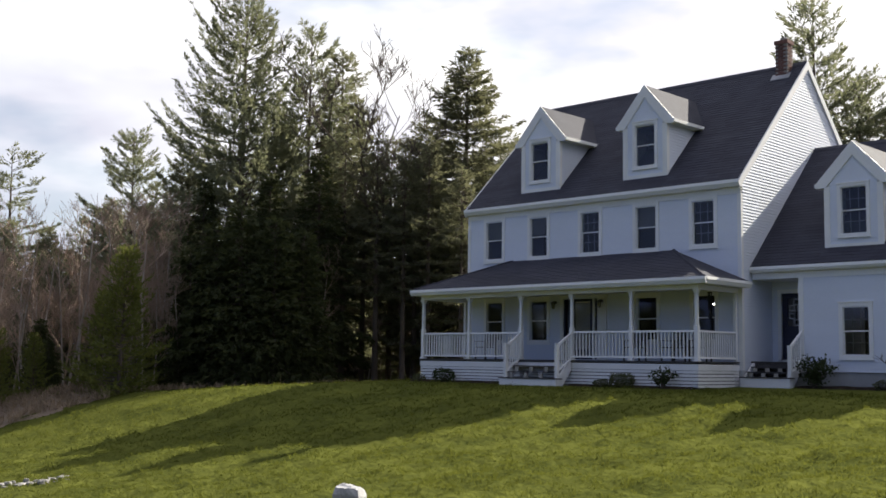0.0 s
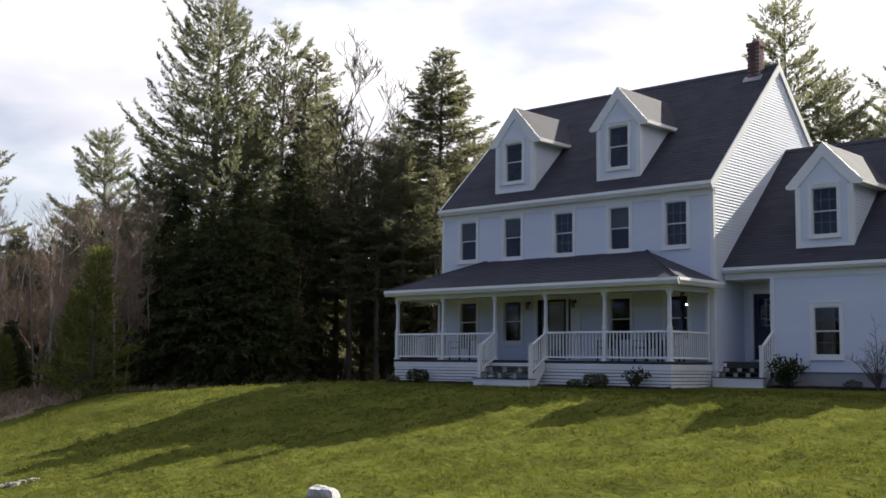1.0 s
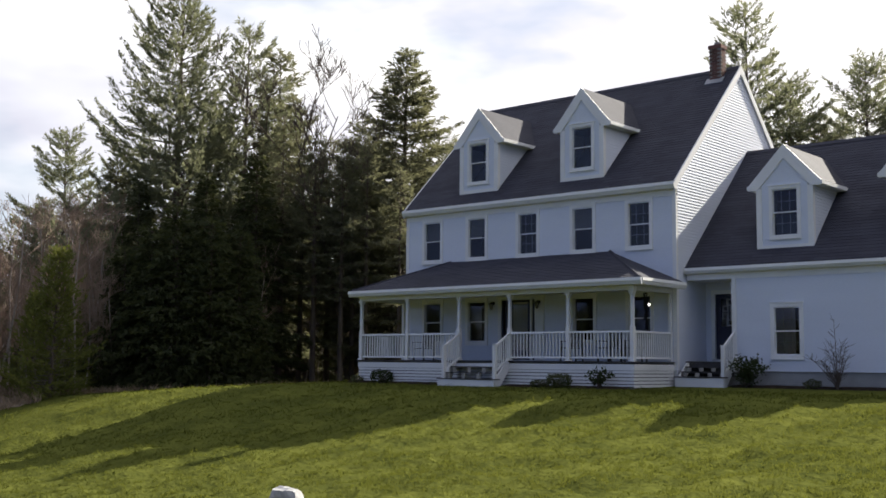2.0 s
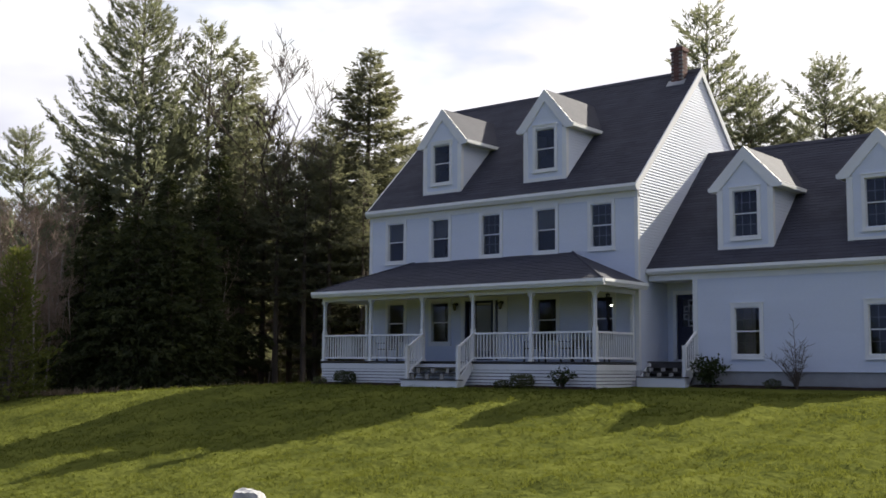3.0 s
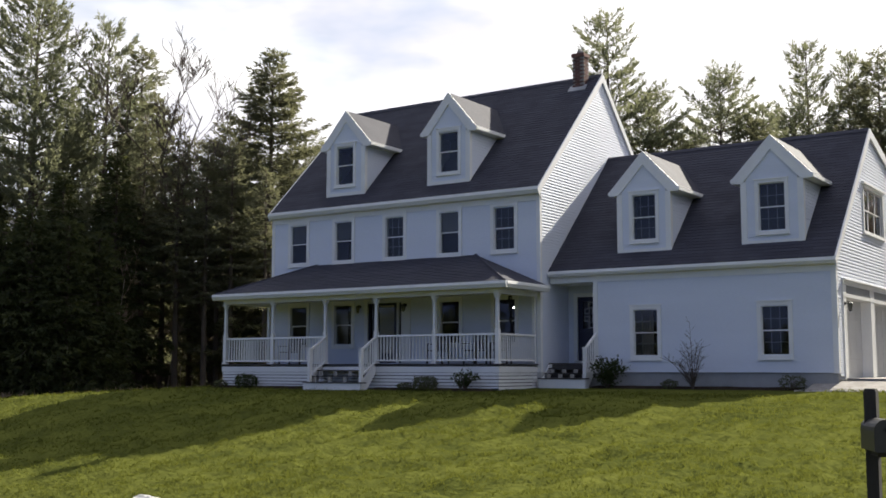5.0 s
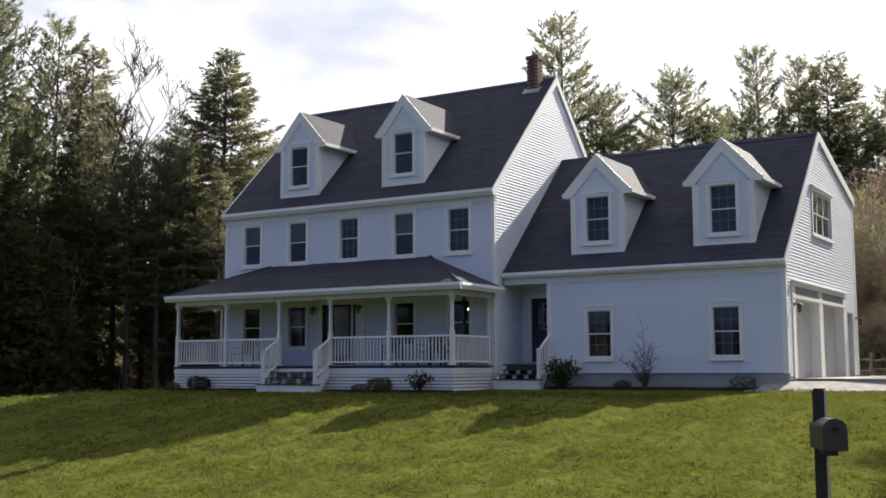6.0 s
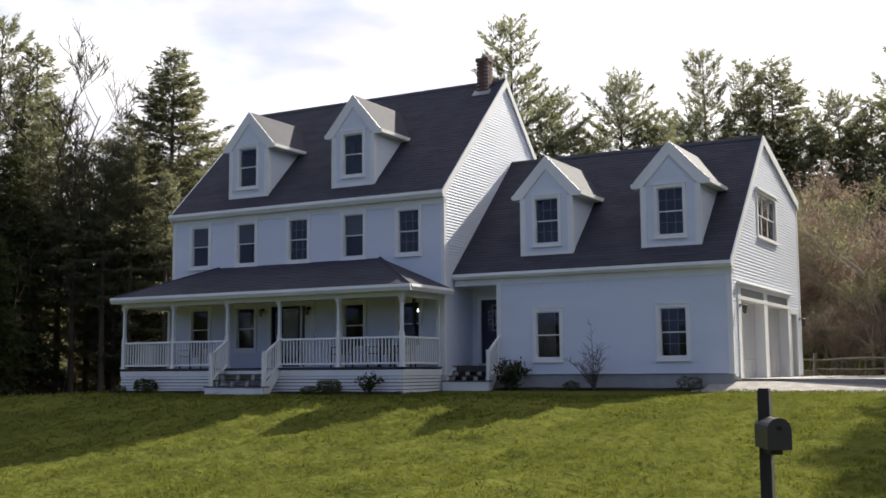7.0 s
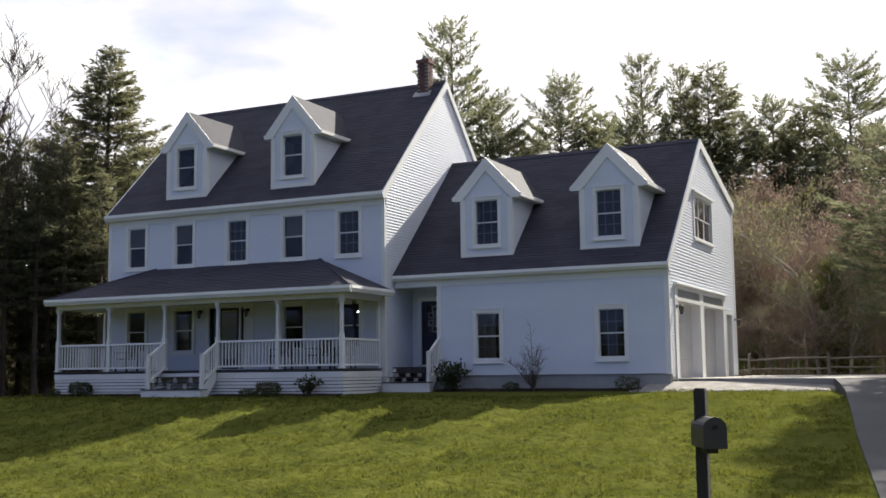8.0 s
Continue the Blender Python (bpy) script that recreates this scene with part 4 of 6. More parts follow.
land = hpart("landing", bm, DECK, "small wooden landing in the recess")


# ---- things on the porch ----
def rocking_chair(x, y, turn, h=0.92):
    t = tagged(thing("porch_chair", (x, y, DZ)), "dark slatted wooden porch chair", "chair", "porch chairs")
    t.rotation_euler.z = radians(turn)
    for sx in (-0.26, 0.26):
        for yy, zz in ((-0.24, 0.62), (0.24, h)):
            bm = bmesh.new()
            box(bm, sx - 0.022, sx + 0.022, yy - 0.022, yy + 0.022, 0.0, zz)
            part("leg", bm, CHAIR, t)
        bm = bmesh.new()
        box(bm, sx - 0.04, sx + 0.04, -0.28, 0.24, 0.62, 0.65)
        part("arm", bm, CHAIR, t)
    bm = bmesh.new()
    box(bm, -0.26, 0.26, -0.26, 0.26, 0.40, 0.44)
    part("seat", bm, CHAIR, t)
    for i in range(5):
        bm = bmesh.new()
        u = -0.2 + 0.1 * i
        box(bm, u - 0.03, u + 0.03, 0.225, 0.245, 0.46, h - 0.06)
        part("back_slat", bm, CHAIR, t)
    bm = bmesh.new()
    box(bm, -0.27, 0.27, 0.22, 0.26, h - 0.06, h)
    part("top_rail", bm, CHAIR, t)


CHAIR = mat("dark_stained_wood", (0.04, 0.035, 0.035), rough=0.5, scale=6, grain=50, bump=0.1)
for x, y, r in ((-20.0, 29.3, 8), (-18.6, 29.3, -10), (-17.6, 29.2, 14), (-26.3, 29.3, -6)):
    rocking_chair(x, y, r)


def planter(x, y):
    t = tagged(thing("planter", (x, y, DZ)), "dark round planter beside the front steps", "planter")
    bm = bmesh.new()
    tube(bm, [(0, 0, 0), (0, 0, 0.28), (0, 0, 0.30), (0, 0, 0.34)], [0.13, 0.19, 0.21, 0.21], 14)
    part("pot", bm, CHAIR, t, smooth=False)
    bm = bmesh.new()
    tube(bm, [(0, 0, 0.342), (0, 0, 0.38)], [0.18, 0.10], 10)
    part("soil", bm, DECK, t)


planter(-21.75, 28.3)


def hanging_chime(x, y):
    t = tagged(thing("wind_chime", (x, y, 3.835)), "dark wind chime hanging under the porch ceiling", "wind chime")
    bm = bmesh.new()
    tube(bm, [(0, 0, 0), (0, 0, -0.12)], [0.006, 0.006], 5)
    part("cord", bm, DARKMETAL, t)
    bm = bmesh.new()
    tube(bm, [(0, 0, -0.12), (0, 0, -0.15)], [0.07, 0.07], 10)
    part("disc", bm, DARKMETAL, t)
    for i in range(5):
        a = i * math.tau / 5
        bm = bmesh.new()
        tube(bm, [(0.05 * math.cos(a), 0.05 * math.sin(a), -0.15), (0.05 * math.cos(a), 0.05 * math.sin(a), -0.52 - 0.04 * i)], [0.014, 0.014], 6)
        part("chime_tube", bm, DARKMETAL, t)
    bm = bmesh.new()
    tube(bm, [(0, 0, -0.15), (0, 0, -0.80)], [0.005, 0.005], 5)
    tube(bm, [(0, 0, -0.76), (0, 0, -0.80), (0, 0, -0.90), (0, 0, -0.95)], [0.02, 0.06, 0.06, 0.02], 8)
    part("sail", bm, DARKMETAL, t)


hanging_chime(-17.35, 29.35)


def hall_lamp(x, y, z):
    """The small lit ceiling lamp seen through the end window."""
    t = tagged(thing("ceiling_lamp", (x, y, z)), "lit lamp with two small bulbs seen through a window", "lamp")
    bm = bmesh.new()
    tube(bm, [(0, 0, 0.85), (0, 0, 0.0)], [0.012, 0.012], 6)
    part("stem", bm, DARKMETAL, t)
    bm = bmesh.new()
    tube(bm, [(-0.085, 0, 0.0), (0.085, 0, 0.0)], [0.012, 0.012], 6)
    part("arm", bm, DARKMETAL, t)
    for s in (-0.085, 0.085):
        bm = bmesh.new()
        bmesh.ops.create_uvsphere(bm, u_segments=10, v_segments=8, radius=0.034)
        bmesh.ops.translate(bm, verts=bm.verts[:], vec=(s, 0, 0.03))
        part("bulb", bm, BULB, t, "glowing warm white bulb")


BULB = bpy.data.materials.new("glowing_bulb")
BULB.use_nodes = True
BULB.node_tree.nodes["Principled BSDF"].inputs["Emission Color"].default_value = (1, 0.93, 0.8, 1)
BULB.node_tree.nodes["Principled BSDF"].inputs["Emission Strength"].default_value = 9.0
hall_lamp(-17.87, 30.6, 3.40)


# ---- drive, apron, verge ----
ASPHALT = mat("worn_asphalt", (0.095, 0.095, 0.10), (0.06, 0.06, 0.065), rough=0.9, scale=0.8, grain=60, bump=0.4, spec=0.12)
GRAVEL = mat("pale_gravel", (0.42, 0.40, 0.36), (0.24, 0.22, 0.20), rough=0.95, scale=3.0, grain=45, bump=0.7, island=0.4)
DIRT = mat("bare_brown_earth", (0.24, 0.18, 0.13), (0.11, 0.085, 0.062), rough=0.95, scale=1.2, grain=14, bump=0.8, bump_dist=0.05)


def drive_left(y):
    return smooth_steps(y, [(-20, 1.5), (4, 0.3), (12, -0.95), (20, -2.05), (27, -2.95), (30.4, -3.6), (31.2, -7.86), (60, -7.86)])


def drive_z(x, y):
    k = min(1.0, max(0.0, (y - 25.0) / 6.0))
    k = k * k * (3 - 2 * k)
    return (ground_z(x, y) + 0.03) * (1 - k) + 1.235 * k


def paved(name, label, ys, material):
    bm = bmesh.new()
    rows = []
    for y in ys:
        x0 = drive_left(y)
        x1 = 2.4 + max(0.0, (y - 22) * 0.35)
        rows.append([bm.verts.new((x0 + (x1 - x0) * k / 12, y, drive_z(x0 + (x1 - x0) * k / 12, y))) for k in range(13)])
    low = [[bm.verts.new(v.co - Vector((0, 0, 0.35))) for v in r] for r in rows]
    for i in range(len(rows) - 1):
        for k in range(12):
            bm.faces.new([rows[i][k], rows[i][k + 1], rows[i + 1][k + 1], rows[i + 1][k]])
        bm.faces.new([rows[i][0], rows[i + 1][0], low[i + 1][0], low[i][0]])
        bm.faces.new([rows[i][12], low[i][12], low[i + 1][12], rows[i + 1][12]])
    for e in (0, -1):
        for k in range(12):
            bm.faces.new([rows[e][k], rows[e][k + 1], low[e][k + 1], low[e][k]])
    tagged(new(name, mesh_of(bm, name, material)), label, "driveway", kind="structure")


# paler copy of the asphalt, with the sun's glare put into its colour
GLARE_PAVE = mat("glare_pale_pavement", (0.30, 0.28, 0.26), (0.20, 0.19, 0.18), rough=0.8, scale=1.0, grain=50, bump=0.3)


def drive():
    paved("driveway", "worn grey asphalt driveway climbing to the garage", [-12 + 0.8 * i for i in range(53)] + [30.4], ASPHALT)
    paved("apron", "pavement in front of the garage doors, coloured pale for sun glare", [30.402, 30.8, 31.2] + [32 + 1.0 * i for i in range(11)], GLARE_PAVE)
    # gravel verge in front of the apron
    bm = bmesh.new()
    g = [[bm.verts.new((x, y, ground_z(x, y) + (-0.02, 0.07, 0.16, 0.23)[j])) for j, y in enumerate((29.7 + 0.15 * math.sin(x * 2.3), 30.1, 30.55, 30.9))] for x in [-8.6 + 0.3 * i for i in range(18)]]
    for a, b in zip(g, g[1:]):
        for j in range(3):
            bm.faces.new([a[j], b[j], b[j + 1], a[j + 1]])
    ob = new("gravel_verge", mesh_of(bm, "gravel_verge", GRAVEL))
    tagged(ob, "pale gravel strip along the edge of the paved apron", "gravel", kind="structure")


drive()


def pebbles(name, label, spots, material, lo, hi, seed):
    """Small loose stones, joined."""
    rnd = random.Random(seed)
    vs, fs = [], []
    for x, y in spots:
        r = rnd.uniform(lo, hi)
        z = ground_z(x, y) + r * 0.25
        a0 = rnd.uniform(0, 6.28)
        b = len(vs)
        for k in range(5):
            a = a0 + k * math.tau / 5
            q = r * rnd.uniform(0.75, 1.25)
            vs.append((x + q * math.cos(a), y + q * math.sin(a), z - 0.3 * r))
        for k in range(5):
            a = a0 + k * math.tau / 5
            q = r * rnd.uniform(0.5, 0.8)
            vs.append((x + q * math.cos(a), y + q * math.sin(a), z + r * rnd.uniform(0.25, 0.55)))
        for k in range(5):
            fs.append((b + k, b + (k + 1) % 5, b + 5 + (k + 1) % 5, b + 5 + k))
        fs.append(tuple(b + 5 + k for k in range(5)))
    me = bpy.data.meshes.new(name)
    me.from_pydata(vs, [], fs)
    me.materials.append(material)
    return tagged(new(name, me), label, "stones", kind="stuff")


rnd = random.Random(3)
pebbles("gravel", "loose pale gravel beside the apron", [(rnd.uniform(-8.8, -3.6), rnd.uniform(29.5, 30.7)) for _ in range(900)], GRAVEL, 0.02, 0.06, 4)


def polar(az, d):
    """A spot d metres from the road, az degrees left of straight ahead."""
    return -d * math.sin(radians(az)), d * math.cos(radians(az))


# a row of field stones and the bare earth bank at the edge of the lawn
STONE = mat("grey_field_stone", (0.30, 0.29, 0.28), (0.15, 0.145, 0.14), rough=0.9, scale=3, grain=40, bump=0.6, objvar=0.3)


def rock(name, label, x, y, z, r, h, seed, category="stone", group=""):
    rnd = random.Random(seed)
    bm = bmesh.new()
    bmesh.ops.create_icosphere(bm, subdivisions=3, radius=1.0)
    off = Vector((rnd.uniform(0, 50), rnd.uniform(0, 50), 0))
    for v in bm.verts:
        k = 1 + 0.35 * noise.noise(v.co * 1.1 + off) + 0.12 * noise.noise(v.co * 3.1 + off)
        c = v.co * k
        c.z = max(-0.6, min(0.62 + 0.1 * noise.noise(v.co * 2 + off), c.z))
        v.co = (c.x * r * rnd.choice((1.0, 1.0)), c.y * r * 0.8, (c.z + 0.5) * h)
    ob = new(name, mesh_of(bm, name, STONE, smooth=False))
    ob.location = (x, y, z)
    ob.rotation_euler.z = rnd.uniform(0, 6)
    return tagged(ob, label, category, group)


for i in range(24):
    az = 66.8 - i * 0.19
    x, y = polar(az, 29.3 - i * 0.08 + 0.45 * math.sin(i * 2.1))
    rock("field_stone", "small grey field stone in a row along the lawn's edge", x, y, ground_z(x, y) - 0.02, 0.06 + 0.09 * ((i * 7) % 5) / 5, 0.06 + 0.07 * ((i * 3) % 4) / 4, 20 + i, group="row of field stones")


def granite_post():
    x, y = polar(48.72, 16.0)
    z = ground_z(x, y) - 0.08
    t = tagged(thing("boulder", (x, y, z)), "rough grey granite boulder set upright on the lawn", "boulder")
    bm = bmesh.new()
    bmesh.ops.create_cube(bm, size=1.0)
    bmesh.ops.subdivide_edges(bm, edges=bm.edges[:], cuts=5, use_grid_fill=True)
    for v in bm.verts:
        c = v.co.copy()
        taper = 1 - 0.12 * (c.z + 0.5)
        edge = 1.0 if abs(c.z) < 0.45 else 0.9
        n = noise.noise_vector(c * 3.0) * 0.07
        v.co = (c.x * 0.41 * taper * edge + n.x * 0.7, c.y * 0.37 * taper * edge + n.y * 0.7, (c.z + 0.5) * (TOPZ - z) + n.z * 0.6 - 0.03 * c.x * (c.z + 0.5))
    part("stone", bm, mat("granite", (0.40, 0.40, 0.41), (0.22, 0.22, 0.23), rough=0.85, scale=6, grain=90, bump=0.5), t)
    t.rotation_euler.z = radians(25)


TOPZ = -0.27
granite_post()


def earth_bank():
    bm = bmesh.new()
    g = []
    for i in range(26):
        az = 60.6 + i * 0.5
        row = []
        for j in range(12):
            x, y = polar(az, 45.5 + j * 1.0)
            k = math.sin(math.pi * min(1, j / 9)) ** 1.3 * min(1.0, max(0.0, (az - 60.7) / 4))
            row.append(bm.verts.new((x, y, ground_z(x, y) - 0.06 + k * (0.55 + 0.75 * noise.noise(Vector((x * 0.22, y * 0.5, 0)))) + 0.14 * noise.noise(Vector((x, y, 3))) * (k > 0))))
        g.append(row)
    for a, b in zip(g, g[1:]):
        for j in range(11):
            bm.faces.new([a[j], a[j + 1], b[j + 1], b[j]])
    tagged(new("earth_bank", mesh_of(bm, "earth_bank", DIRT, smooth=True)), "bank of bare brown earth at the lawn's far edge", "earth bank", kind="structure")


earth_bank()

# ---- mailbox ----
BOX_PAINT = mat("black_mailbox_metal", (0.032, 0.032, 0.032), (0.022, 0.022, 0.022), rough=0.42, scale=5, grain=60, bump=0.06, spec=0.5)
POST_WOOD = mat("dark_stained_post", (0.035, 0.030, 0.028), (0.018, 0.016, 0.015), rough=0.75, scale=5, grain=50, bump=0.3, stretch=(1, 1, 0.15))


def mailbox():
    d = 10.5
    x, y = polar(13.1, d)
    z = ground_z(x, y)
    t = tagged(thing("mailbox", (x, y, z)), "black metal mailbox on a dark wooden post", "mailbox")
    bm = bmesh.new()
    top = 1.325 - z
    box(bm, -0.052, 0.052, -0.052, 0.052, -0.1, top - 0.02)
    box(bm, -0.044, 0.044, -0.044, 0.044, top - 0.02, top)
    part("post", bm, POST_WOOD, t)
    zb = 0.805 - z
    way = Matrix.Rotation(radians(26), 4, "Z") @ Matrix.Translation((0.02, -0.14, 0))
    bm = bmesh.new()
    box(bm, -0.05, 0.05, -0.16, 0.26, zb - 0.05, zb)
    arm = part("support_arm", bm, POST_WOOD, t)
    arm.matrix_basis = way
    prof = [(-0.10, zb)] + [(0.10 * math.cos(math.pi - math.pi * i / 10), zb + 0.17 + 0.10 * math.sin(math.pi * i / 10)) for i in range(11)] + [(0.10, zb)]
    bm = bmesh.new()
    prism(bm, [(a, -0.27, b) for a, b in prof], (0, 0.50, 0))
    body = part("box_body", bm, BOX_PAINT, t)
    body.matrix_basis = way @ Matrix.Translation((0.0, 0.0, 0.0))
    bm = bmesh.new()
    prism(bm, [(a * 1.04, -0.285, zb + (b - zb) * 1.02 - 0.003) for a, b in prof], (0, 0.022, 0))
    door = part("box_door", bm, BOX_PAINT, t)
    door.matrix_basis = way
    bm = bmesh.new()
    box(bm, -0.018, 0.018, -0.305, -0.285, zb + 0.17, zb + 0.2)
    part("latch", bm, DARKMETAL, door)
    bm = bmesh.new()
    box(bm, 0.107, 0.112, -0.12, -0.08, zb + 0.06, zb + 0.2)
    f = part("flag", bm, mat("faded_red_flag", (0.22, 0.03, 0.025), rough=0.5, scale=8, grain=50, bump=0), t)
    f.matrix_basis = way
    bm = bmesh.new()
    tube(bm, [(0.03, -0.051, 0.45), (0.03, -0.060, 0.45)], [0.012, 0.012], 8)
    part("reflector", bm, WHITE, t)


mailbox()

# ---- split-rail fence ----
RAIL = mat("weathered_grey_rail", (0.26, 0.21, 0.16), (0.14, 0.115, 0.09), rough=0.9, scale=3, grain=40, bump=0.4)


def fence():
    t = tagged(thing("split_rail_fence", (-3, 46, 1.05)), "weathered split-rail fence beyond the driveway", "fence")
    ti = Matrix.Translation(-t.location)
    rnd = random.Random(12)
    spots = [(-16 + 3.05 * i + 1.2, 45.6 + 0.25 * i) for i in range(10)]
    for x, y in spots:
        bm = bmesh.new()
        z = ground_z(x, y)
        a = [(x + rnd.uniform(-0.02, 0.02), y, z - 0.2), (x, y, z + 0.5), (x + rnd.uniform(-0.03, 0.03), y, z + rnd.uniform(0.95, 1.15))]
        tube(bm, a, [0.075, 0.07, 0.06], 6)
        part("fence_post", bm, RAIL, t).matrix_basis = ti
    for (x0, y0), (x1, y1) in zip(spots, spots[1:]):
        for h in (0.42, 0.82):
            bm = bmesh.new()
            za, zb = ground_z(x0, y0) + h + rnd.uniform(-0.06, 0.06), ground_z(x1, y1) + h + rnd.uniform(-0.06, 0.06)
            zm = (za + zb) / 2 + rnd.uniform(-0.06, 0.05)
            tube(bm, [(x0 - 0.1, y0, za), ((x0 + x1) / 2, (y0 + y1) / 2, zm), (x1 + 0.1, y1, zb)], [0.04, 0.06, 0.045], 5)
            part("fence_rail", bm, RAIL, t).matrix_basis = ti


fence()

# ---- trees ----
BARK = mat("grey_brown_bark", (0.115, 0.09, 0.07), (0.055, 0.043, 0.035), rough=0.95, scale=2, grain=18, bump=0.8, stretch=(1, 1, 0.25), bump_dist=0.03)
PALEBARK = mat("pale_grey_bark", (0.36, 0.315, 0.27), (0.20, 0.17, 0.145), rough=0.95, scale=2, grain=18, bump=0.6, stretch=(1, 1, 0.3), bump_dist=0.02)
TWIG = mat("reddish_spring_twigs", (0.30, 0.22, 0.17), (0.18, 0.13, 0.10), rough=0.95, scale=2, grain=18, bump=0.3)
NEEDLE = {
    "pine": leaf_mat("white_pine_needles", (0.125, 0.138, 0.086), (0.070, 0.080, 0.056), (0.26, 0.27, 0.155), thru=0.45),
    "spruce": leaf_mat("spruce_needles", (0.110, 0.115, 0.072), (0.058, 0.062, 0.044), (0.22, 0.22, 0.12), thru=0.45),
    "hemlock": leaf_mat("hemlock_needles", (0.055, 0.063, 0.028), (0.024, 0.032, 0.016), (0.10, 0.11, 0.035)),
    "cedar": leaf_mat("young_cedar_leaves", (0.11, 0.125, 0.035), (0.06, 0.075, 0.022), (0.22, 0.23, 0.05)),
}
BUD = leaf_mat("reddish_buds", (0.25, 0.185, 0.145), (0.16, 0.12, 0.095), (0.30, 0.22, 0.17), thru=0.5)
NEWLEAF = leaf_mat("fresh_spring_leaves", (0.15, 0.155, 0.075), (0.09, 0.10, 0.055), (0.25, 0.25, 0.11), thru=0.5)


def leaf_mesh(name, at, way, length, width, material, seed):
    """Many small pointed sprays: place, direction, length and width of each."""
    rs = np.random.RandomState(seed)
    n = len(at)
    way = way / np.maximum(1e-6, np.linalg.norm(way, axis=1))[:, None]
    r = rs.normal(size=(n, 3))
    side = np.cross(way, r)
    side /= np.maximum(1e-6, np.linalg.norm(side, axis=1))[:, None]
    l, w = length[:, None], width[:, None]
    p = np.stack([at, at + way * l * 0.45 + side * w, at + way * l, at + way * l * 0.4 - side * w], 1).reshape(-1, 3)
    me = bpy.data.meshes.new(name)
    me.vertices.add(4 * n)
    me.vertices.foreach_set("co", p.ravel())
    me.loops.add(4 * n)
    me.loops.foreach_set("vertex_index", np.arange(4 * n))
    me.polygons.add(n)
    me.polygons.foreach_set("loop_start", np.arange(0, 4 * n, 4))
    me.update(calc_edges=True)
    me.materials.append(material)
    return me


HABIT = {"pine": (0.35, 0.030, 0.50), "spruce": (-0.30, 0.033, 0.62), "hemlock": (-0.45, 0.036, 0.60), "cedar": (0.5, 0.036, 0.5)}


def conifer(kind, H, R, seed, bare=0.12, gap=0.6, per=6, droop=-0.1, upsweep=0.15, power=0.85, twig=3.6, dens=13.0, coarse=1.0, ragged=0.3, top_up=0.55, dead=0):
    """An evergreen: tapered trunk, limbs in uneven whorls, side twigs on each limb and needle sprays along the twigs."""
    rs = np.random.RandomState(seed)
    lift, wid, fan = HABIT[kind]
    up = np.array([0, 0, 1.0])
    bm = bmesh.new()
    lean = rs.uniform(-0.2, 0.2, 2)
    tr = 0.010 * H + 0.03
    zs = [0, 0.03, 0.3, 0.6, 0.85, 1.0]
    tube(bm, [(lean[0] * z, lean[1] * z, H * z - (0.3 if z == 0 else 0)) for z in zs], [tr * 1.35, tr * 1.05, tr * 0.8, tr * 0.5, tr * 0.2, 0.012], 8)
    P, W, LN, WD = [], [], [], []
    z = H * bare
    while z < H * 0.985:
        k = (z / H - bare) / (1 - bare)
        rad = R * (1 - k) ** power * (0.75 + 0.25 * min(1, k * 6)) + 0.16
        nb = max(3, int(round(per * rs.uniform(0.7, 1.25))))
        a0 = rs.uniform(0, 6.28)
        rad *= rs.uniform(1 - ragged, 1 + 0.5 * ragged)
        for b in range(nb):
            az = a0 + b * 6.283 / nb + rs.uniform(-0.4, 0.4)
            L = rad * rs.uniform(0.6, 1.2) * (0.5 if rs.rand() < 0.14 else 1.0)
            d = np.array([math.cos(az), math.sin(az), 0.0])
            side = np.array([-d[1], d[0], 0.0])
            zz = min(H * 0.99, z + rs.uniform(-0.4, 0.4) * gap)
            base = np.array([lean[0] * zz / H, lean[1] * zz / H, zz])
            slope = droop + top_up * k ** 1.5 + rs.uniform(-0.13, 0.13)
            bend = rs.uniform(-0.25, 0.25)

            def at(s):
                s = np.atleast_1d(s)
                return base + d * (L * s)[:, None] + side * (L * bend * s ** 2)[:, None] + up * (L * (slope * s + upsweep * s ** 2.6))[:, None]
            tube(bm, [tuple(v) for v in at(np.array([0.0, 0.5, 1.0]))], [0.012 + 0.010 * L, 0.008 + 0.005 * L, 0.006], 3, cap=False)
            m = int(L * twig) + 2
            s0 = np.linspace(0.30 if kind == "pine" else 0.16, 1.0, m) + rs.uniform(-0.04, 0.04, m)
            way = d * 0.72 + side * (np.where(np.arange(m) % 2, 1, -1) * rs.uniform(0.35, 1.0, m) * np.clip(2.2 * (1.02 - s0), 0.05, 1))[:, None]
            way = way + up * (slope * 0.6 + upsweep * 1.6 * s0 ** 1.6 + rs.uniform(-0.12, 0.12, m))[:, None]
            way /= np.linalg.norm(way, axis=1)[:, None]
            lb = (fan * L * (1.05 - s0) + 0.24) * rs.uniform(0.65, 1.2, m)
            n = np.maximum(3, (lb * dens).astype(int) + 2)
            j = np.repeat(np.arange(m), n)
            u = rs.rand(len(j)) ** 0.75
            P.append(at(s0)[j] + way[j] * (lb[j] * u)[:, None] + rs.normal(size=(len(j), 3)) * 0.035 + up * (lift * 0.10 * u * lb[j])[:, None])
            w = way[j] + rs.normal(size=(len(j), 3)) * 0.42
            w[:, 2] += lift * 0.8
            W.append(w)
            LN.append(rs.uniform(0.14, 0.27, len(j)) * coarse)
            WD.append(rs.uniform(0.6, 1.25, len(j)) * wid * coarse)
        z += gap * rs.uniform(0.6, 1.4) * (1 - 0.5 * k)
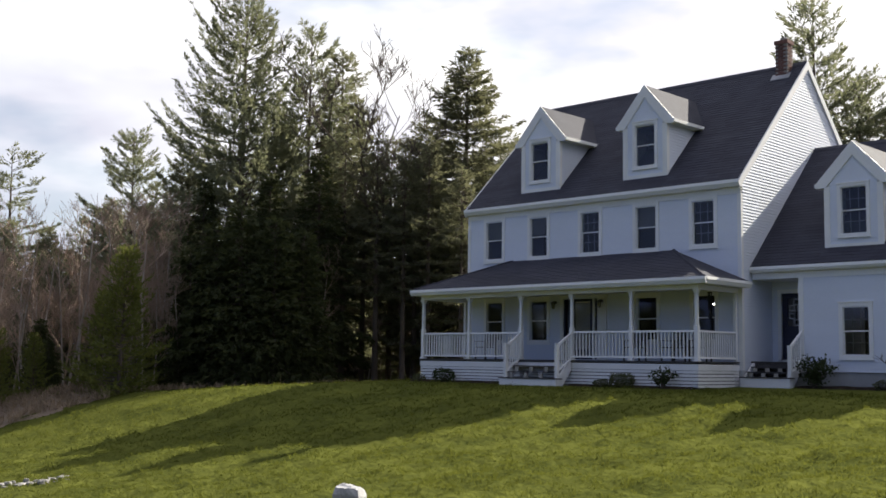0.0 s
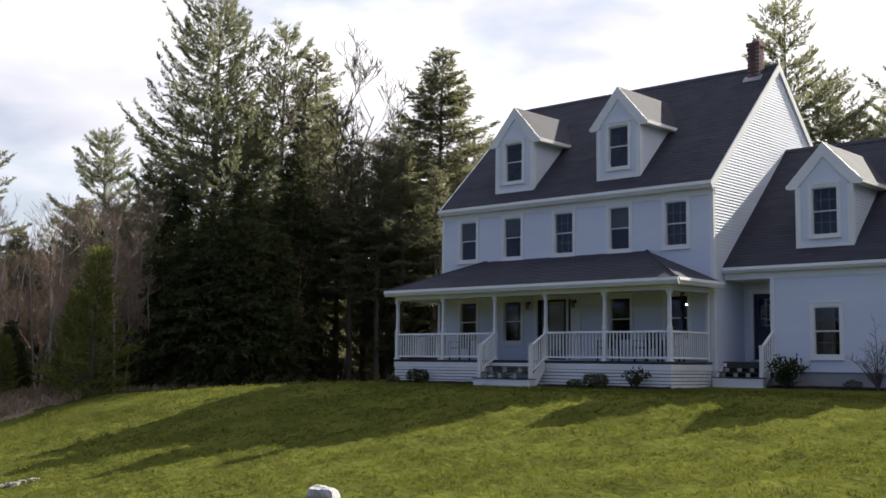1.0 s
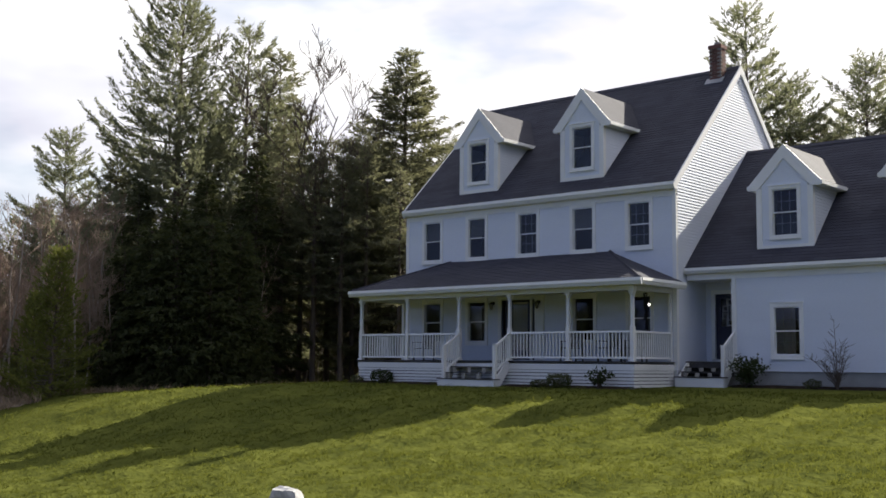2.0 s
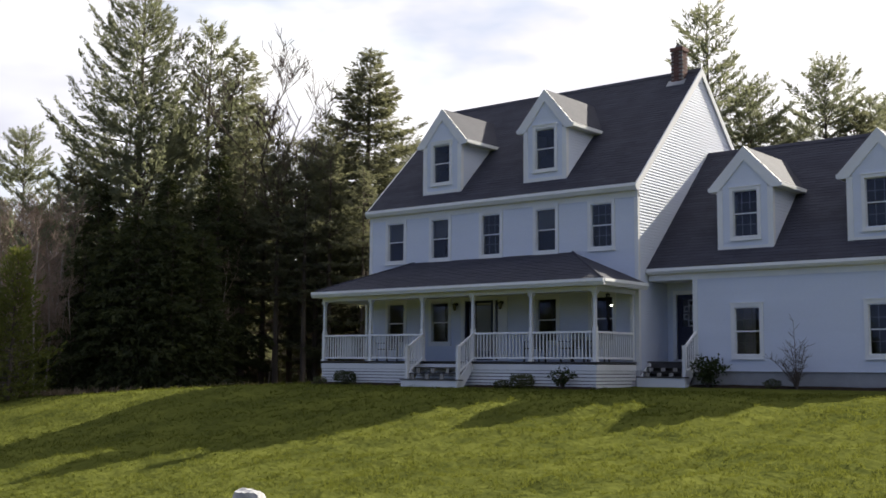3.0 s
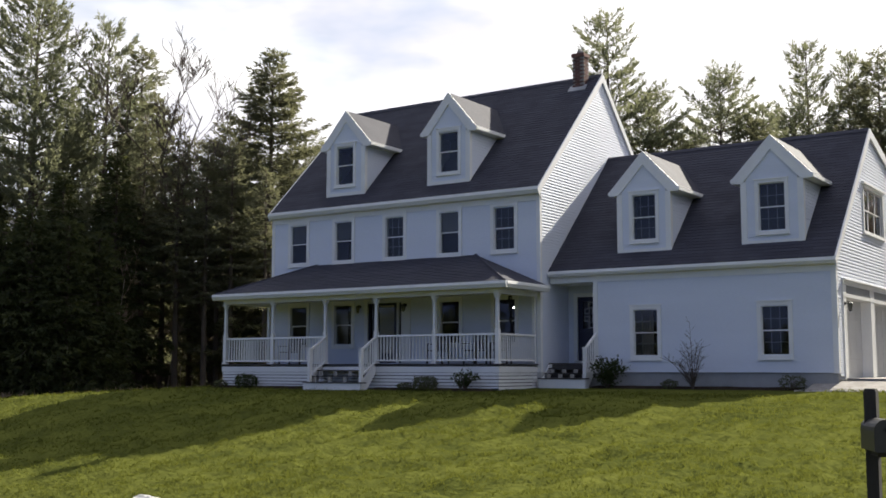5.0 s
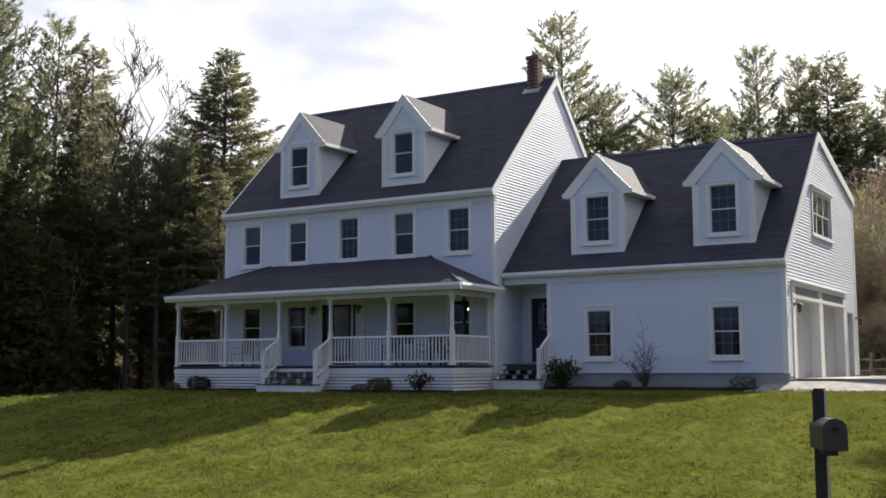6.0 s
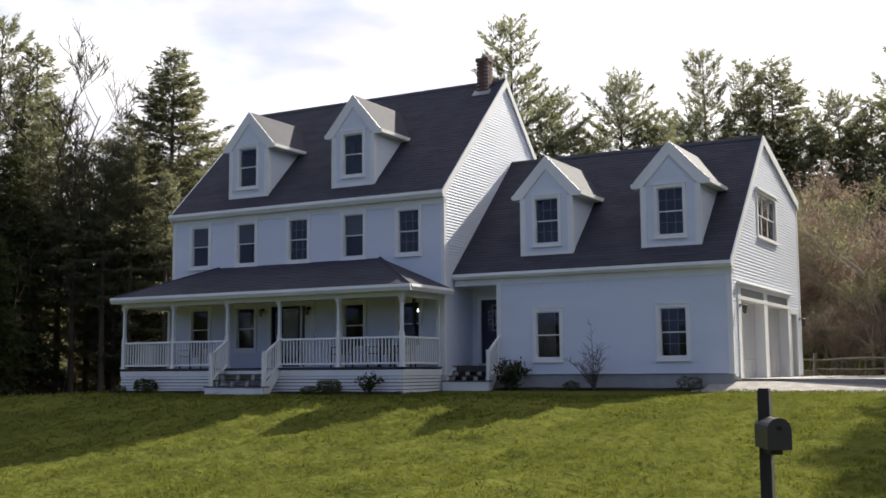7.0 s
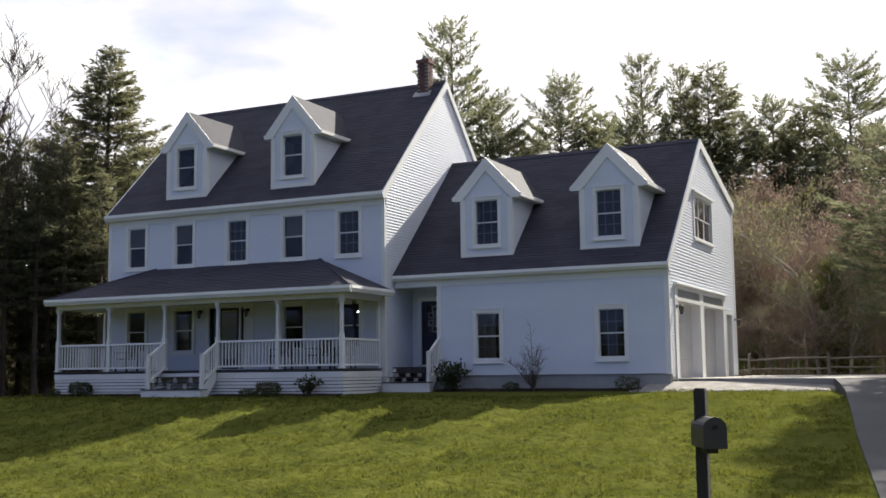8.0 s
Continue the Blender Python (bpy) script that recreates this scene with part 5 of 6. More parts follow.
    for i in range(dead):
        # dry snags on the bare lower trunk
        a, q, zz = rs.uniform(0, 6.28), rs.uniform(0.4, 1.6), rs.uniform(0.06, max(0.12, bare) + 0.08) * H
        e = np.array([math.cos(a) * q, math.sin(a) * q, zz + rs.uniform(-0.35, 0.1) * q])
        tube(bm, [(0, 0, zz), tuple(e * (0.5, 0.5, 1) + (0, 0, 0.04)), tuple(e)], [0.018, 0.012, 0.006], 3, cap=False)
    n = 30
    P.append(np.c_[rs.normal(size=(n, 2)) * 0.06 + lean, rs.uniform(H * 0.95, H * 1.0, n)])
    W.append(np.c_[rs.normal(size=(n, 2)) * 0.6, np.ones(n)])
    LN.append(rs.uniform(0.18, 0.36, n)), WD.append(rs.uniform(0.02, 0.04, n))
    crown = leaf_mesh("crown", np.concatenate(P), np.concatenate(W), np.concatenate(LN), np.concatenate(WD), NEEDLE[kind], seed)
    return mesh_of(bm, "trunk", BARK), crown


def bare_tree(H, seed, material, leaves=None, spread=0.55, start=0.25, thick=0.014, depth=5, leaf_n=0, thinnest=0.007, reach=(0.42, 0.68), twigs=None):
    """A leafless broadleaf tree: trunk, boughs and twigs; perhaps a haze of buds."""
    rnd = random.Random(seed)
    bm, bo = bmesh.new(), bmesh.new()
    tips = []

    def grow(p, d, L, r, lv):
        n = 3 if lv < 3 else 2
        pts, rad, q, e = [p.copy()], [r], p.copy(), d.copy()
        for i in range(n):
            e = (e + Vector((rnd.uniform(-1, 1), rnd.uniform(-1, 1), rnd.uniform(-0.2, 0.7))) * 0.16).normalized()
            q = q + e * (L / n)
            pts.append(q.copy())
            rad.append(max(thinnest, r * (1 - 0.55 * (i + 1) / n)))
        tube(bm if lv == 0 else bo, pts, rad, 7 if lv == 0 else (4 if lv == 1 else 3), cap=False)
        if lv >= 2:
            tips.extend(pts[1:])
        if lv >= depth:
            return
        kids = rnd.randint(3, 4) if lv else rnd.randint(8, 10)
        for i in range(kids):
            s = rnd.uniform(start if lv == 0 else 0.25, 1.0) * n
            j = min(n - 1, int(s))
            o = pts[j].lerp(pts[j + 1], s - j)
            a = rnd.uniform(0, 6.28)
            f = Vector((math.cos(a), math.sin(a), 0)) * spread + e * rnd.uniform(0.5, 0.9) + Vector((0, 0, 0.25))
            grow(o, f.normalized(), L * (rnd.uniform(*reach) if lv == 0 else rnd.uniform(0.42, 0.68)), max(thinnest, r * rnd.uniform(0.32, 0.5)), lv + 1)
    grow(Vector((0, 0, -0.2)), Vector((rnd.uniform(-0.05, 0.05), rnd.uniform(-0.05, 0.05), 1)).normalized(), H * 0.78, thick * H, 0)
    top = max(v.co.z for v in bo.verts)
    for b in (bm, bo):
        for v in b.verts:
            v.co.z *= H / top
    crown = None
    if leaves:
        rs = np.random.RandomState(seed)
        t = np.array([tuple(p) for p in tips])
        t[:, 2] *= H / top
        c = t[rs.randint(0, len(t), leaf_n)] + rs.normal(size=(leaf_n, 3)) * 0.16
        crown = leaf_mesh("crown", c, rs.normal(size=(leaf_n, 3)), rs.uniform(0.05, 0.10, leaf_n), rs.uniform(0.016, 0.034, leaf_n), leaves, seed)
    return mesh_of(bm, "trunk", material), crown, mesh_of(bo, "crown", twigs or material)


KINDS = {
    "pine_a": ("pine", conifer("pine", 20, 5.6, 1, bare=0.10, gap=0.72, per=6, droop=-0.04, upsweep=0.44, power=0.72, twig=6.0, dens=28, ragged=0.35)),
    "pine_b": ("pine", conifer("pine", 16, 3.6, 2, bare=0.16, gap=0.78, per=6, droop=0.0, upsweep=0.34, power=0.70, twig=6.0, dens=28, ragged=0.4)),
    "pine_c": ("pine", conifer("pine", 17, 3.6, 3, bare=0.25, gap=0.80, per=6, droop=0.05, upsweep=0.20, power=0.58, twig=6.0, dens=28, ragged=0.45)),
    "spruce_a": ("spruce", conifer("spruce", 17, 3.9, 4, bare=0.10, gap=0.52, per=7, droop=-0.20, upsweep=0.22, power=0.90, twig=6.0, dens=30, ragged=0.3)),
    "spruce_b": ("spruce", conifer("spruce", 18, 2.8, 5, bare=0.18, gap=0.58, per=6, droop=-0.22, upsweep=0.24, power=0.70, twig=6.0, dens=30, ragged=0.4, dead=24)),
    "spruce_c": ("spruce", conifer("spruce", 15, 3.2, 6, bare=0.15, gap=0.56, per=6, droop=-0.12, upsweep=0.16, power=0.66, twig=6.0, dens=30, ragged=0.4)),
    "hemlock_a": ("hemlock", conifer("hemlock", 13, 3.0, 7, bare=0.01, gap=0.40, per=7, droop=-0.12, upsweep=-0.16, twig=4.4, dens=13, coarse=1.3)),
    "hemlock_b": ("hemlock", conifer("hemlock", 8, 2.4, 8, bare=0.0, gap=0.34, per=7, droop=-0.10, upsweep=-0.18, twig=4.4, dens=13, coarse=1.35)),
    "cedar": ("cedar", conifer("cedar", 6.5, 1.9, 9, bare=0.0, gap=0.32, per=6, droop=-0.05, upsweep=0.25, power=0.9, twig=4.5, dens=15)),
    "pole": ("pole", conifer("spruce", 16, 2.3, 17, bare=0.40, gap=0.62, per=6, droop=-0.2, upsweep=0.16, power=0.65, twig=4.6, dens=20, ragged=0.45, dead=60)),
    "fill": ("spruce", conifer("spruce", 15, 3.2, 26, bare=0.15, gap=0.60, per=6, droop=-0.14, upsweep=0.16, power=0.68, twig=4.2, dens=15, coarse=1.3, ragged=0.4, dead=14)),
    "lite_a": ("spruce", conifer("spruce", 15, 3.1, 18, bare=0.05, gap=0.66, per=6, droop=-0.2, upsweep=0.15, twig=3.0, dens=8, coarse=1.9, ragged=0.4)),
    "lite_b": ("pine", conifer("pine", 16, 3.4, 19, bare=0.2, gap=0.9, per=6, droop=0.0, upsweep=0.25, power=0.6, twig=3.2, dens=9, coarse=1.7, ragged=0.4)),
    "bare_a": ("bare", bare_tree(16, 27, BARK, spread=0.55, start=0.55, thick=0.008, thinnest=0.014, depth=5, reach=(0.22, 0.42))),
    "bare_b": ("bare", bare_tree(12, 12, PALEBARK, spread=0.55, start=0.30, thick=0.0062, thinnest=0.009, depth=3, reach=(0.14, 0.34), twigs=TWIG)),
    "bare_c": ("bare", bare_tree(11, 13, PALEBARK, spread=0.75, start=0.22, thick=0.0065, thinnest=0.009, depth=4, reach=(0.18, 0.38), twigs=TWIG)),
    "bare_d": ("bare", bare_tree(12, 23, PALEBARK, spread=0.50, start=0.35, thick=0.0060, thinnest=0.009, depth=3, reach=(0.12, 0.30), twigs=TWIG)),
    "pine_d": ("pine", conifer("pine", 16, 3.2, 41, bare=0.30, gap=1.15, per=5, droop=0.0, upsweep=0.16, power=0.55, twig=6.0, dens=30, ragged=0.5)),
    "bud_a": ("bud", bare_tree(11.5, 14, TWIG, BUD, 0.6, 0.2, 0.011, 4, 5000, 0.011)),
    "bud_b": ("bud", bare_tree(10, 15, TWIG, BUD, 0.65, 0.15, 0.011, 4, 5000, 0.011)),
    "fresh": ("fresh", bare_tree(9, 16, PALEBARK, NEWLEAF, 0.6, 0.2, 0.011, 4, 6500, 0.011)),
}
BASE_H = {"pine_a": 20, "pine_b": 16, "pine_c": 17, "pine_d": 16, "spruce_a": 17, "spruce_b": 18, "spruce_c": 15, "hemlock_a": 13, "hemlock_b": 8, "cedar": 6.5,
          "bare_a": 16, "bare_b": 12, "bare_c": 11, "bare_d": 12, "pole": 16, "fill": 15, "lite_a": 15, "lite_b": 16, "bud_a": 11.5, "bud_b": 10, "fresh": 9}
SAY = {"pine": ("tall_pine", "tall white pine with upswept layered boughs"), "spruce": ("spruce", "dark pointed spruce at the forest edge"),
       "hemlock": ("hemlock", "dense dark hemlock reaching down to the ground"), "cedar": ("young_cedar", "small yellow-green young cedar"),
       "pole": ("bare_stemmed_spruce", "tall spruce with a bare lower trunk"), "bare": ("bare_tree", "leafless grey broadleaf tree in early spring"), "bud": ("budding_tree", "broadleaf tree hazy with reddish spring buds"),
       "fresh": ("leafing_tree", "small broadleaf tree with fresh yellow-green leaves")}
PROTO = {}
tree_rnd = random.Random(77)


def tree(kind, az=None, d=None, H=None, xy=None, wide=1.0):
    x, y = xy or polar(az, d)
    fam, (trunk, crown, *rest) = KINDS[kind]
    name, label = SAY[fam]
    s = (H or BASE_H[kind]) / BASE_H[kind]
    m = Matrix.Translation((x, y, ground_z(x, y) - 0.05)) @ Matrix.Rotation(tree_rnd.uniform(0, 6.28), 4, "Z")
    if kind not in PROTO:
        t = thing(name)
        tagged(t, label, "tree", "trees round the lawn")
        part_at("trunk", trunk, t)
        if crown:
            part_at("bud_haze" if rest else "crown", crown, t)
        for me in rest:
            part_at("crown", me, t)
        PROTO[kind] = t
        t.matrix_basis = m @ Matrix.Diagonal((s * wide, s * wide, s, 1))
        return t
    t = copy_thing(PROTO[kind], m)
    t.scale = (s * wide, s * wide, s)
    return t


# the named trees that stand out against the sky: bearing, distance and the rise of the top seen from the road
for k, az, d, rise, wide in (("pine_a", 54.7, 58, 0.338, 1.0), ("pine_b", 51.4, 58, 0.304, 0.95), ("spruce_b", 49.4, 60, 0.282, 1.15), ("bare_a", 45.7, 57, 0.300, 0.9),
                             ("spruce_a", 43.2, 56, 0.290, 1.25), ("spruce_c", 41.2, 61, 0.208, 1.1), ("spruce_c", 45.0, 59, 0.222, 1.0), ("pine_c", 60.0, 70, 0.200, 0.95),
                             ("pine_d", 65.6, 74, 0.172, 1.3), ("pine_b", 25.35, 62, 0.324, 1.15), ("pine_c", 23.3, 64, 0.251, 1.1), ("spruce_c", 22.2, 67, 0.217, 1.1),
                             ("pine_c", 21.2, 70, 0.215, 1.1), ("pine_c", 19.8, 68, 0.267, 1.0), ("spruce_c", 18.6, 69, 0.222, 1.2), ("pine_b", 17.5, 71, 0.232, 1.1),
                             ("pine_c", 16.6, 96, 0.225, 1.1), ("pine_b", 15.35, 96, 0.284, 0.95), ("pine_b", 13.65, 98, 0.270, 0.9), ("spruce_c", 12.2, 95, 0.269, 1.1),
                             ("pine_c", 10.9, 98, 0.222, 1.1), ("pine_c", 9.1, 99, 0.238, 0.9), ("fill", 10.0, 100, 0.205, 1.3), ("fill", 8.4, 101, 0.20, 1.3), ("fill", 4.4, 97, 0.21, 1.2), ("spruce_c", 7.7, 98, 0.228, 1.1), ("pine_c", 5.35, 94, 0.268, 1.1), ("fill", 6.4, 98, 0.205, 1.0),
                             ("pine_c", 3.6, 46, 0.205, 1.3)):
    x, y = polar(az, d)
    tree(k, az, d, 1.5 + d * rise - ground_z(x, y) + 0.05, wide=wide)
# unseen trees right of the view, placed to shade the drive and lawn
tree("lite_a", -1.8, 33, 12.5)
tree("lite_b", -5.0, 37, 15.0)
tree("lite_a", -9.5, 29, 12.0)
tree("lite_a", -6.0, 44, 14.0)
tree("lite_b", -11.0, 48, 17.0)
tree("hemlock_a", -1.8, 41, 16.5)
tree("hemlock_a", -1.2, 32, 11.5)
tree("hemlock_a", -4.9, 36, 13.0)
# the dark edge of the forest beside the house
for az, d, H, k in ((57.6, 60, 12.5, "fill"), (56.4, 55, 10.5, "hemlock_a"), (55.3, 62, 13.5, "fill"), (53.2, 54, 10.5, "hemlock_a"), (52.2, 61, 14.5, "pole"), (50.6, 54, 11.5, "hemlock_a"),
                    (49.9, 63, 15.0, "fill"), (48.3, 57, 13.0, "pole"), (47.6, 54, 12.5, "pole"), (46.9, 60, 14.0, "pole"), (45.6, 55, 12.5, "pole"), (44.2, 60, 14.0, "pole"), (49.3, 55, 13.5, "pole"),
                    (42.3, 62, 13.5, "fill"), (40.4, 60, 12.0, "fill"), (39.0, 64, 12.5, "lite_a"), (55.8, 51, 7.5, "hemlock_b"), (54.3, 50, 8.2, "hemlock_b"), (52.8, 50, 7.6, "hemlock_b"),
                    (51.4, 51, 7.2, "hemlock_b"), (56.9, 52, 6.6, "hemlock_b"), (50.0, 70, 15.0, "lite_a"), (47.5, 72, 13.5, "lite_a"), (53.5, 70, 15.5, "lite_a"), (44.5, 73, 13.0, "lite_a"), (57.0, 72, 14.0, "lite_a"),
                    (46.2, 53, 11.5, "pole"), (44.9, 53, 12.0, "pole"), (43.2, 52, 10.5, "pole"), (48.9, 66, 5.0, "bud_b"), (47.3, 64, 4.6, "fresh"), (46.0, 65, 5.0, "bud_a"), (44.8, 64, 4.4, "fresh"), (43.6, 66, 5.2, "bud_b")):
    tree(k, az, d, H)
for az, d, H in ((53.3, 53, 6.5), (50.9, 52.5, 7.0), (48.0, 55, 6.0), (56.3, 56, 10.0)):
    tree("bare_d", az, d, H)
# bare woods at the far left
wr = random.Random(31)
for i in range(64):
    az = 57.2 + wr.random() * 13
    d = wr.uniform(50, 66)
    tree(wr.choice(("bare_b", "bare_d", "bare_c")), az, d, wr.uniform(5.5, 10.0) * d / 55)
for i in range(10):
    tree("bud_a", 57.4 + i * 1.3 + wr.uniform(-0.4, 0.4), wr.uniform(60, 66), wr.uniform(7.0, 9.5), wide=0.8)
for i in range(8):
    az = 57.5 + wr.random() * 13
    tree("hemlock_b", az, wr.uniform(52, 60), wr.uniform(2.0, 3.8))
for i in range(8):
    tree(wr.choice(("lite_a", "lite_b")), 57.5 + i * 1.6, wr.uniform(68, 80), wr.uniform(8.5, 11.5))
for i in range(16):
    tree("lite_a", 57.5 + i * 0.9 + wr.uniform(-0.3, 0.3), wr.uniform(66, 75), wr.uniform(7.0, 9.5), wide=1.4)
for az, d, H in ((60.3, 48, 6.0), (61.2, 50, 4.4), (59.5, 52, 4.0), (66.0, 50, 3.6), (64.2, 51, 3.0), (67.6, 51, 3.4)):
    tree("cedar", az, d, H)
for az, d, H, k in ((58.7, 72, 13.3, "pine_b"), (57.9, 70, 12.8, "lite_b"), (61.0, 73, 12.2, "fill"), (62.4, 74, 10.8, "lite_b"), (63.8, 72, 9.8, "fill"), (66.6, 74, 11.5, "lite_b")):
    tree(k, az, d, H)
# brown budding woods and green pines behind the drive
for i in range(22):
    tree(wr.choice(("bud_a", "bud_b", "bare_b", "bud_a")), -3 + wr.random() * 16.5, wr.uniform(51, 64), wr.uniform(8.5, 12.5))
for az, d, H, k in ((7.4, 50, 8.6, "fresh"), (6.0, 49, 5.5, "fresh"), (9.8, 51, 3.4, "fresh"), (8.4, 50, 4.4, "fresh"), (6.6, 51, 5.0, "cedar"), (5.0, 50, 6.0, "fresh"), (10.9, 52, 3.6, "fresh")):
    tree(k, az, d, H)
for i in range(16):
    tree(wr.choice(("lite_a", "lite_b", "lite_b")), -4 + i * 1.9 + wr.uniform(-0.6, 0.6), wr.uniform(84, 95), wr.uniform(12, 15))
for i in range(12):
    tree("lite_a", 38 + i * 1.7 + wr.uniform(-0.5, 0.5), wr.uniform(78, 95), wr.uniform(10, 14))
for i in range(16):
    tree(wr.choice(("bud_a", "bud_b", "fresh", "bud_b")), -1 + i * 0.95 + wr.uniform(-0.4, 0.4), wr.uniform(54, 62), wr.uniform(3.5, 6.5), wide=1.3)
for i in range(11):
    tree("lite_a", 42.0 + i * 1.15 + wr.uniform(-0.3, 0.3), wr.uniform(65, 73), wr.uniform(11.5, 14.5), wide=1.25)
for i in range(11):
    tree(wr.choice(("bud_a", "bud_b")), 5.5 + i * 0.85 + wr.uniform(-0.3, 0.3), wr.uniform(53, 61), wr.uniform(7.5, 11.0), wide=1.15)
# low brush behind the split-rail fence
for i in range(16):
    tree(wr.choice(("bud_b", "fresh", "bud_a", "bud_b")), 1.5 + i * 0.73 + wr.uniform(-0.3, 0.3), wr.uniform(48.5, 52), wr.uniform(1.8, 4.2), wide=1.5)
# across the road, behind the camera: unseen trees added for the panes to mirror
for i in range(14):
    tree(wr.choice(("lite_a", "lite_a", "lite_b")), 95 + i * 13 + wr.uniform(-4, 4), wr.uniform(36, 52), wr.uniform(7, 10))


# ---- far woods: a low dense belt behind everything, plus an unseen one behind the camera ----
def far_woods():
    rs = np.random.RandomState(21)
    P, W, LN, WD = [], [], [], []
    for i in range(660):
        # unseen belt, added so the porch panes mirror something dark
        behind = i >= 420
        az = rs.uniform(80, 290) if behind else rs.uniform(-14, 80)
        x, y = polar(az, rs.uniform(58, 82) if behind else rs.uniform(98, 135))
        H, R = rs.uniform(8.5, 11.5) if behind else rs.uniform(8, 13), rs.uniform(2.0, 3.4)
        n = 170
        k = rs.rand(n) ** 0.8
        a = rs.uniform(0, 6.283, n)
        r = R * (1 - k) ** 0.8 * np.sqrt(rs.rand(n)) + 0.2
        P.append(np.c_[x + r * np.cos(a), y + r * np.sin(a), ground_z(x, y) + H * k])
        W.append(np.c_[np.cos(a), np.sin(a), rs.uniform(-0.5, 0.5, n)])
        LN.append(rs.uniform(0.7, 1.5, n)), WD.append(rs.uniform(0.2, 0.4, n))
    me = leaf_mesh("far_woods", np.concatenate(P), np.concatenate(W), np.concatenate(LN), np.concatenate(WD), NEEDLE["hemlock"], 22)
    tagged(new("far_woods", me), "dark distant evergreen woods, with an unseen belt added behind the camera", "woods", kind="stuff")


far_woods()


# ---- mulch along the foundation ----
MULCH = mat("dark_bark_mulch", (0.045, 0.034, 0.026), (0.020, 0.016, 0.013), rough=1.0, scale=4, grain=30, bump=0.9, bump_dist=0.03, spec=0.0)


def mulch_bed(x0, x1, y0, y1):
    bm = bmesh.new()
    n = max(2, int((x1 - x0) / 0.35))
    rows = []
    for i in range(n + 1):
        x = x0 + (x1 - x0) * i / n
        e = y0 + 0.05 * noise.noise(Vector((x * 1.7, y0, 0)))
        rows.append([bm.verts.new((x, y, ground_z(x, y) + h + 0.02 * noise.noise(Vector((x * 4, y * 4, 1))))) for y, h in ((e, -0.03), (e + 0.06, 0.05), ((e + y1) / 2, 0.07), (y1, 0.06))])
    for a, b in zip(rows, rows[1:]):
        for k in range(3):
            bm.faces.new([a[k], b[k], b[k + 1], a[k + 1]])
    tagged(new("mulch_bed", mesh_of(bm, "mulch_bed", MULCH, smooth=True)), "narrow bed of dark bark mulch along the house", "mulch", kind="structure")


mulch_bed(-27.95, -23.55, 27.15, 27.66)
mulch_bed(-21.05, -16.70, 27.15, 27.66)
mulch_bed(-14.95, -8.75, 29.95, 30.63)


# ---- shrubs by the house ----
SHRUB = leaf_mat("dark_evergreen_shrub", (0.045, 0.060, 0.024), (0.02, 0.03, 0.014), (0.08, 0.1, 0.03))
SHRUB_LIGHT = leaf_mat("grey_green_shrub", (0.085, 0.095, 0.05), (0.045, 0.052, 0.028), (0.16, 0.17, 0.07))


def shrub(x, y, w, h, material, label, n=1400, leafy=0.05, seed=0, open_form=False):
    rs = np.random.RandomState(seed)
    t = tagged(thing("shrub", (x, y, ground_z(x, y))), label, "shrub", "shrubs by the house")
    bm = bmesh.new()
    tips = []
    for i in range(12 if open_form else 9):
        a = i * 6.283 / 9 + rs.uniform(-0.3, 0.3)
        r = w / 2 * rs.uniform(0.3, 0.9)
        tip = (r * math.cos(a), r * math.sin(a), h * rs.uniform(0.55, 1.0))
        mid = (tip[0] * 0.4, tip[1] * 0.4, tip[2] * 0.5)
        tube(bm, [(0, 0, -0.03), mid, tip], [0.014, 0.010, 0.004], 4, cap=False)
        tips += [mid, tip]
    part("stems", bm, BARK, t)
    if open_form:
        c = np.array(tips)[rs.randint(0, len(tips), n)] + rs.normal(size=(n, 3)) * np.array([w, w, h]) * 0.09
    else:
        v = rs.normal(size=(n, 3))
        v /= np.linalg.norm(v, axis=1)[:, None]
        c = v * (rs.uniform(0.55, 1.0, n) ** 0.5)[:, None] * np.array([w / 2, w / 2, h * 0.5]) * (1 + 0.18 * np.sin(v[:, 0] * 5 + seed) * np.cos(v[:, 2] * 4))[:, None] + np.array([0, 0, h * 0.5])
    c[:, 2] = np.maximum(c[:, 2], 0.02)
    me = leaf_mesh("foliage", c, rs.normal(size=(n, 3)) + np.array([0, 0, 0.4]), rs.uniform(0.6, 1.4, n) * leafy, rs.uniform(0.25, 0.45, n) * leafy, material, seed)
    part_at("foliage", me, t)


shrub(-26.35, 27.25, 0.82, 0.46, SHRUB, "small dark clipped evergreen shrub by the porch", seed=1)
shrub(-19.05, 27.22, 0.80, 0.42, SHRUB_LIGHT, "low grey-green shrub by the porch", seed=2)
shrub(-19.75, 27.2, 0.55, 0.22, SHRUB_LIGHT, "low grey-green shrub by the porch", 500, seed=3)
shrub(-17.65, 27.2, 0.75, 0.55, SHRUB, "open dark leafy shrub by the porch corner", 330, 0.09, 4, True)
shrub(-14.45, 30.0, 1.1, 0.85, SHRUB, "dark leafy shrub beside the side steps", 1100, 0.085, 5, True)
shrub(-12.5, 30.1, 0.5, 0.26, SHRUB_LIGHT, "low pale shrub along the foundation", 420, seed=6)
shrub(-9.0, 30.1, 0.75, 0.40, SHRUB_LIGHT, "low pale shrub along the foundation", 500, seed=7)
shrub(-27.6, 27.3, 0.5, 0.25, SHRUB_LIGHT, "low grey-green shrub by the porch", 400, seed=8)


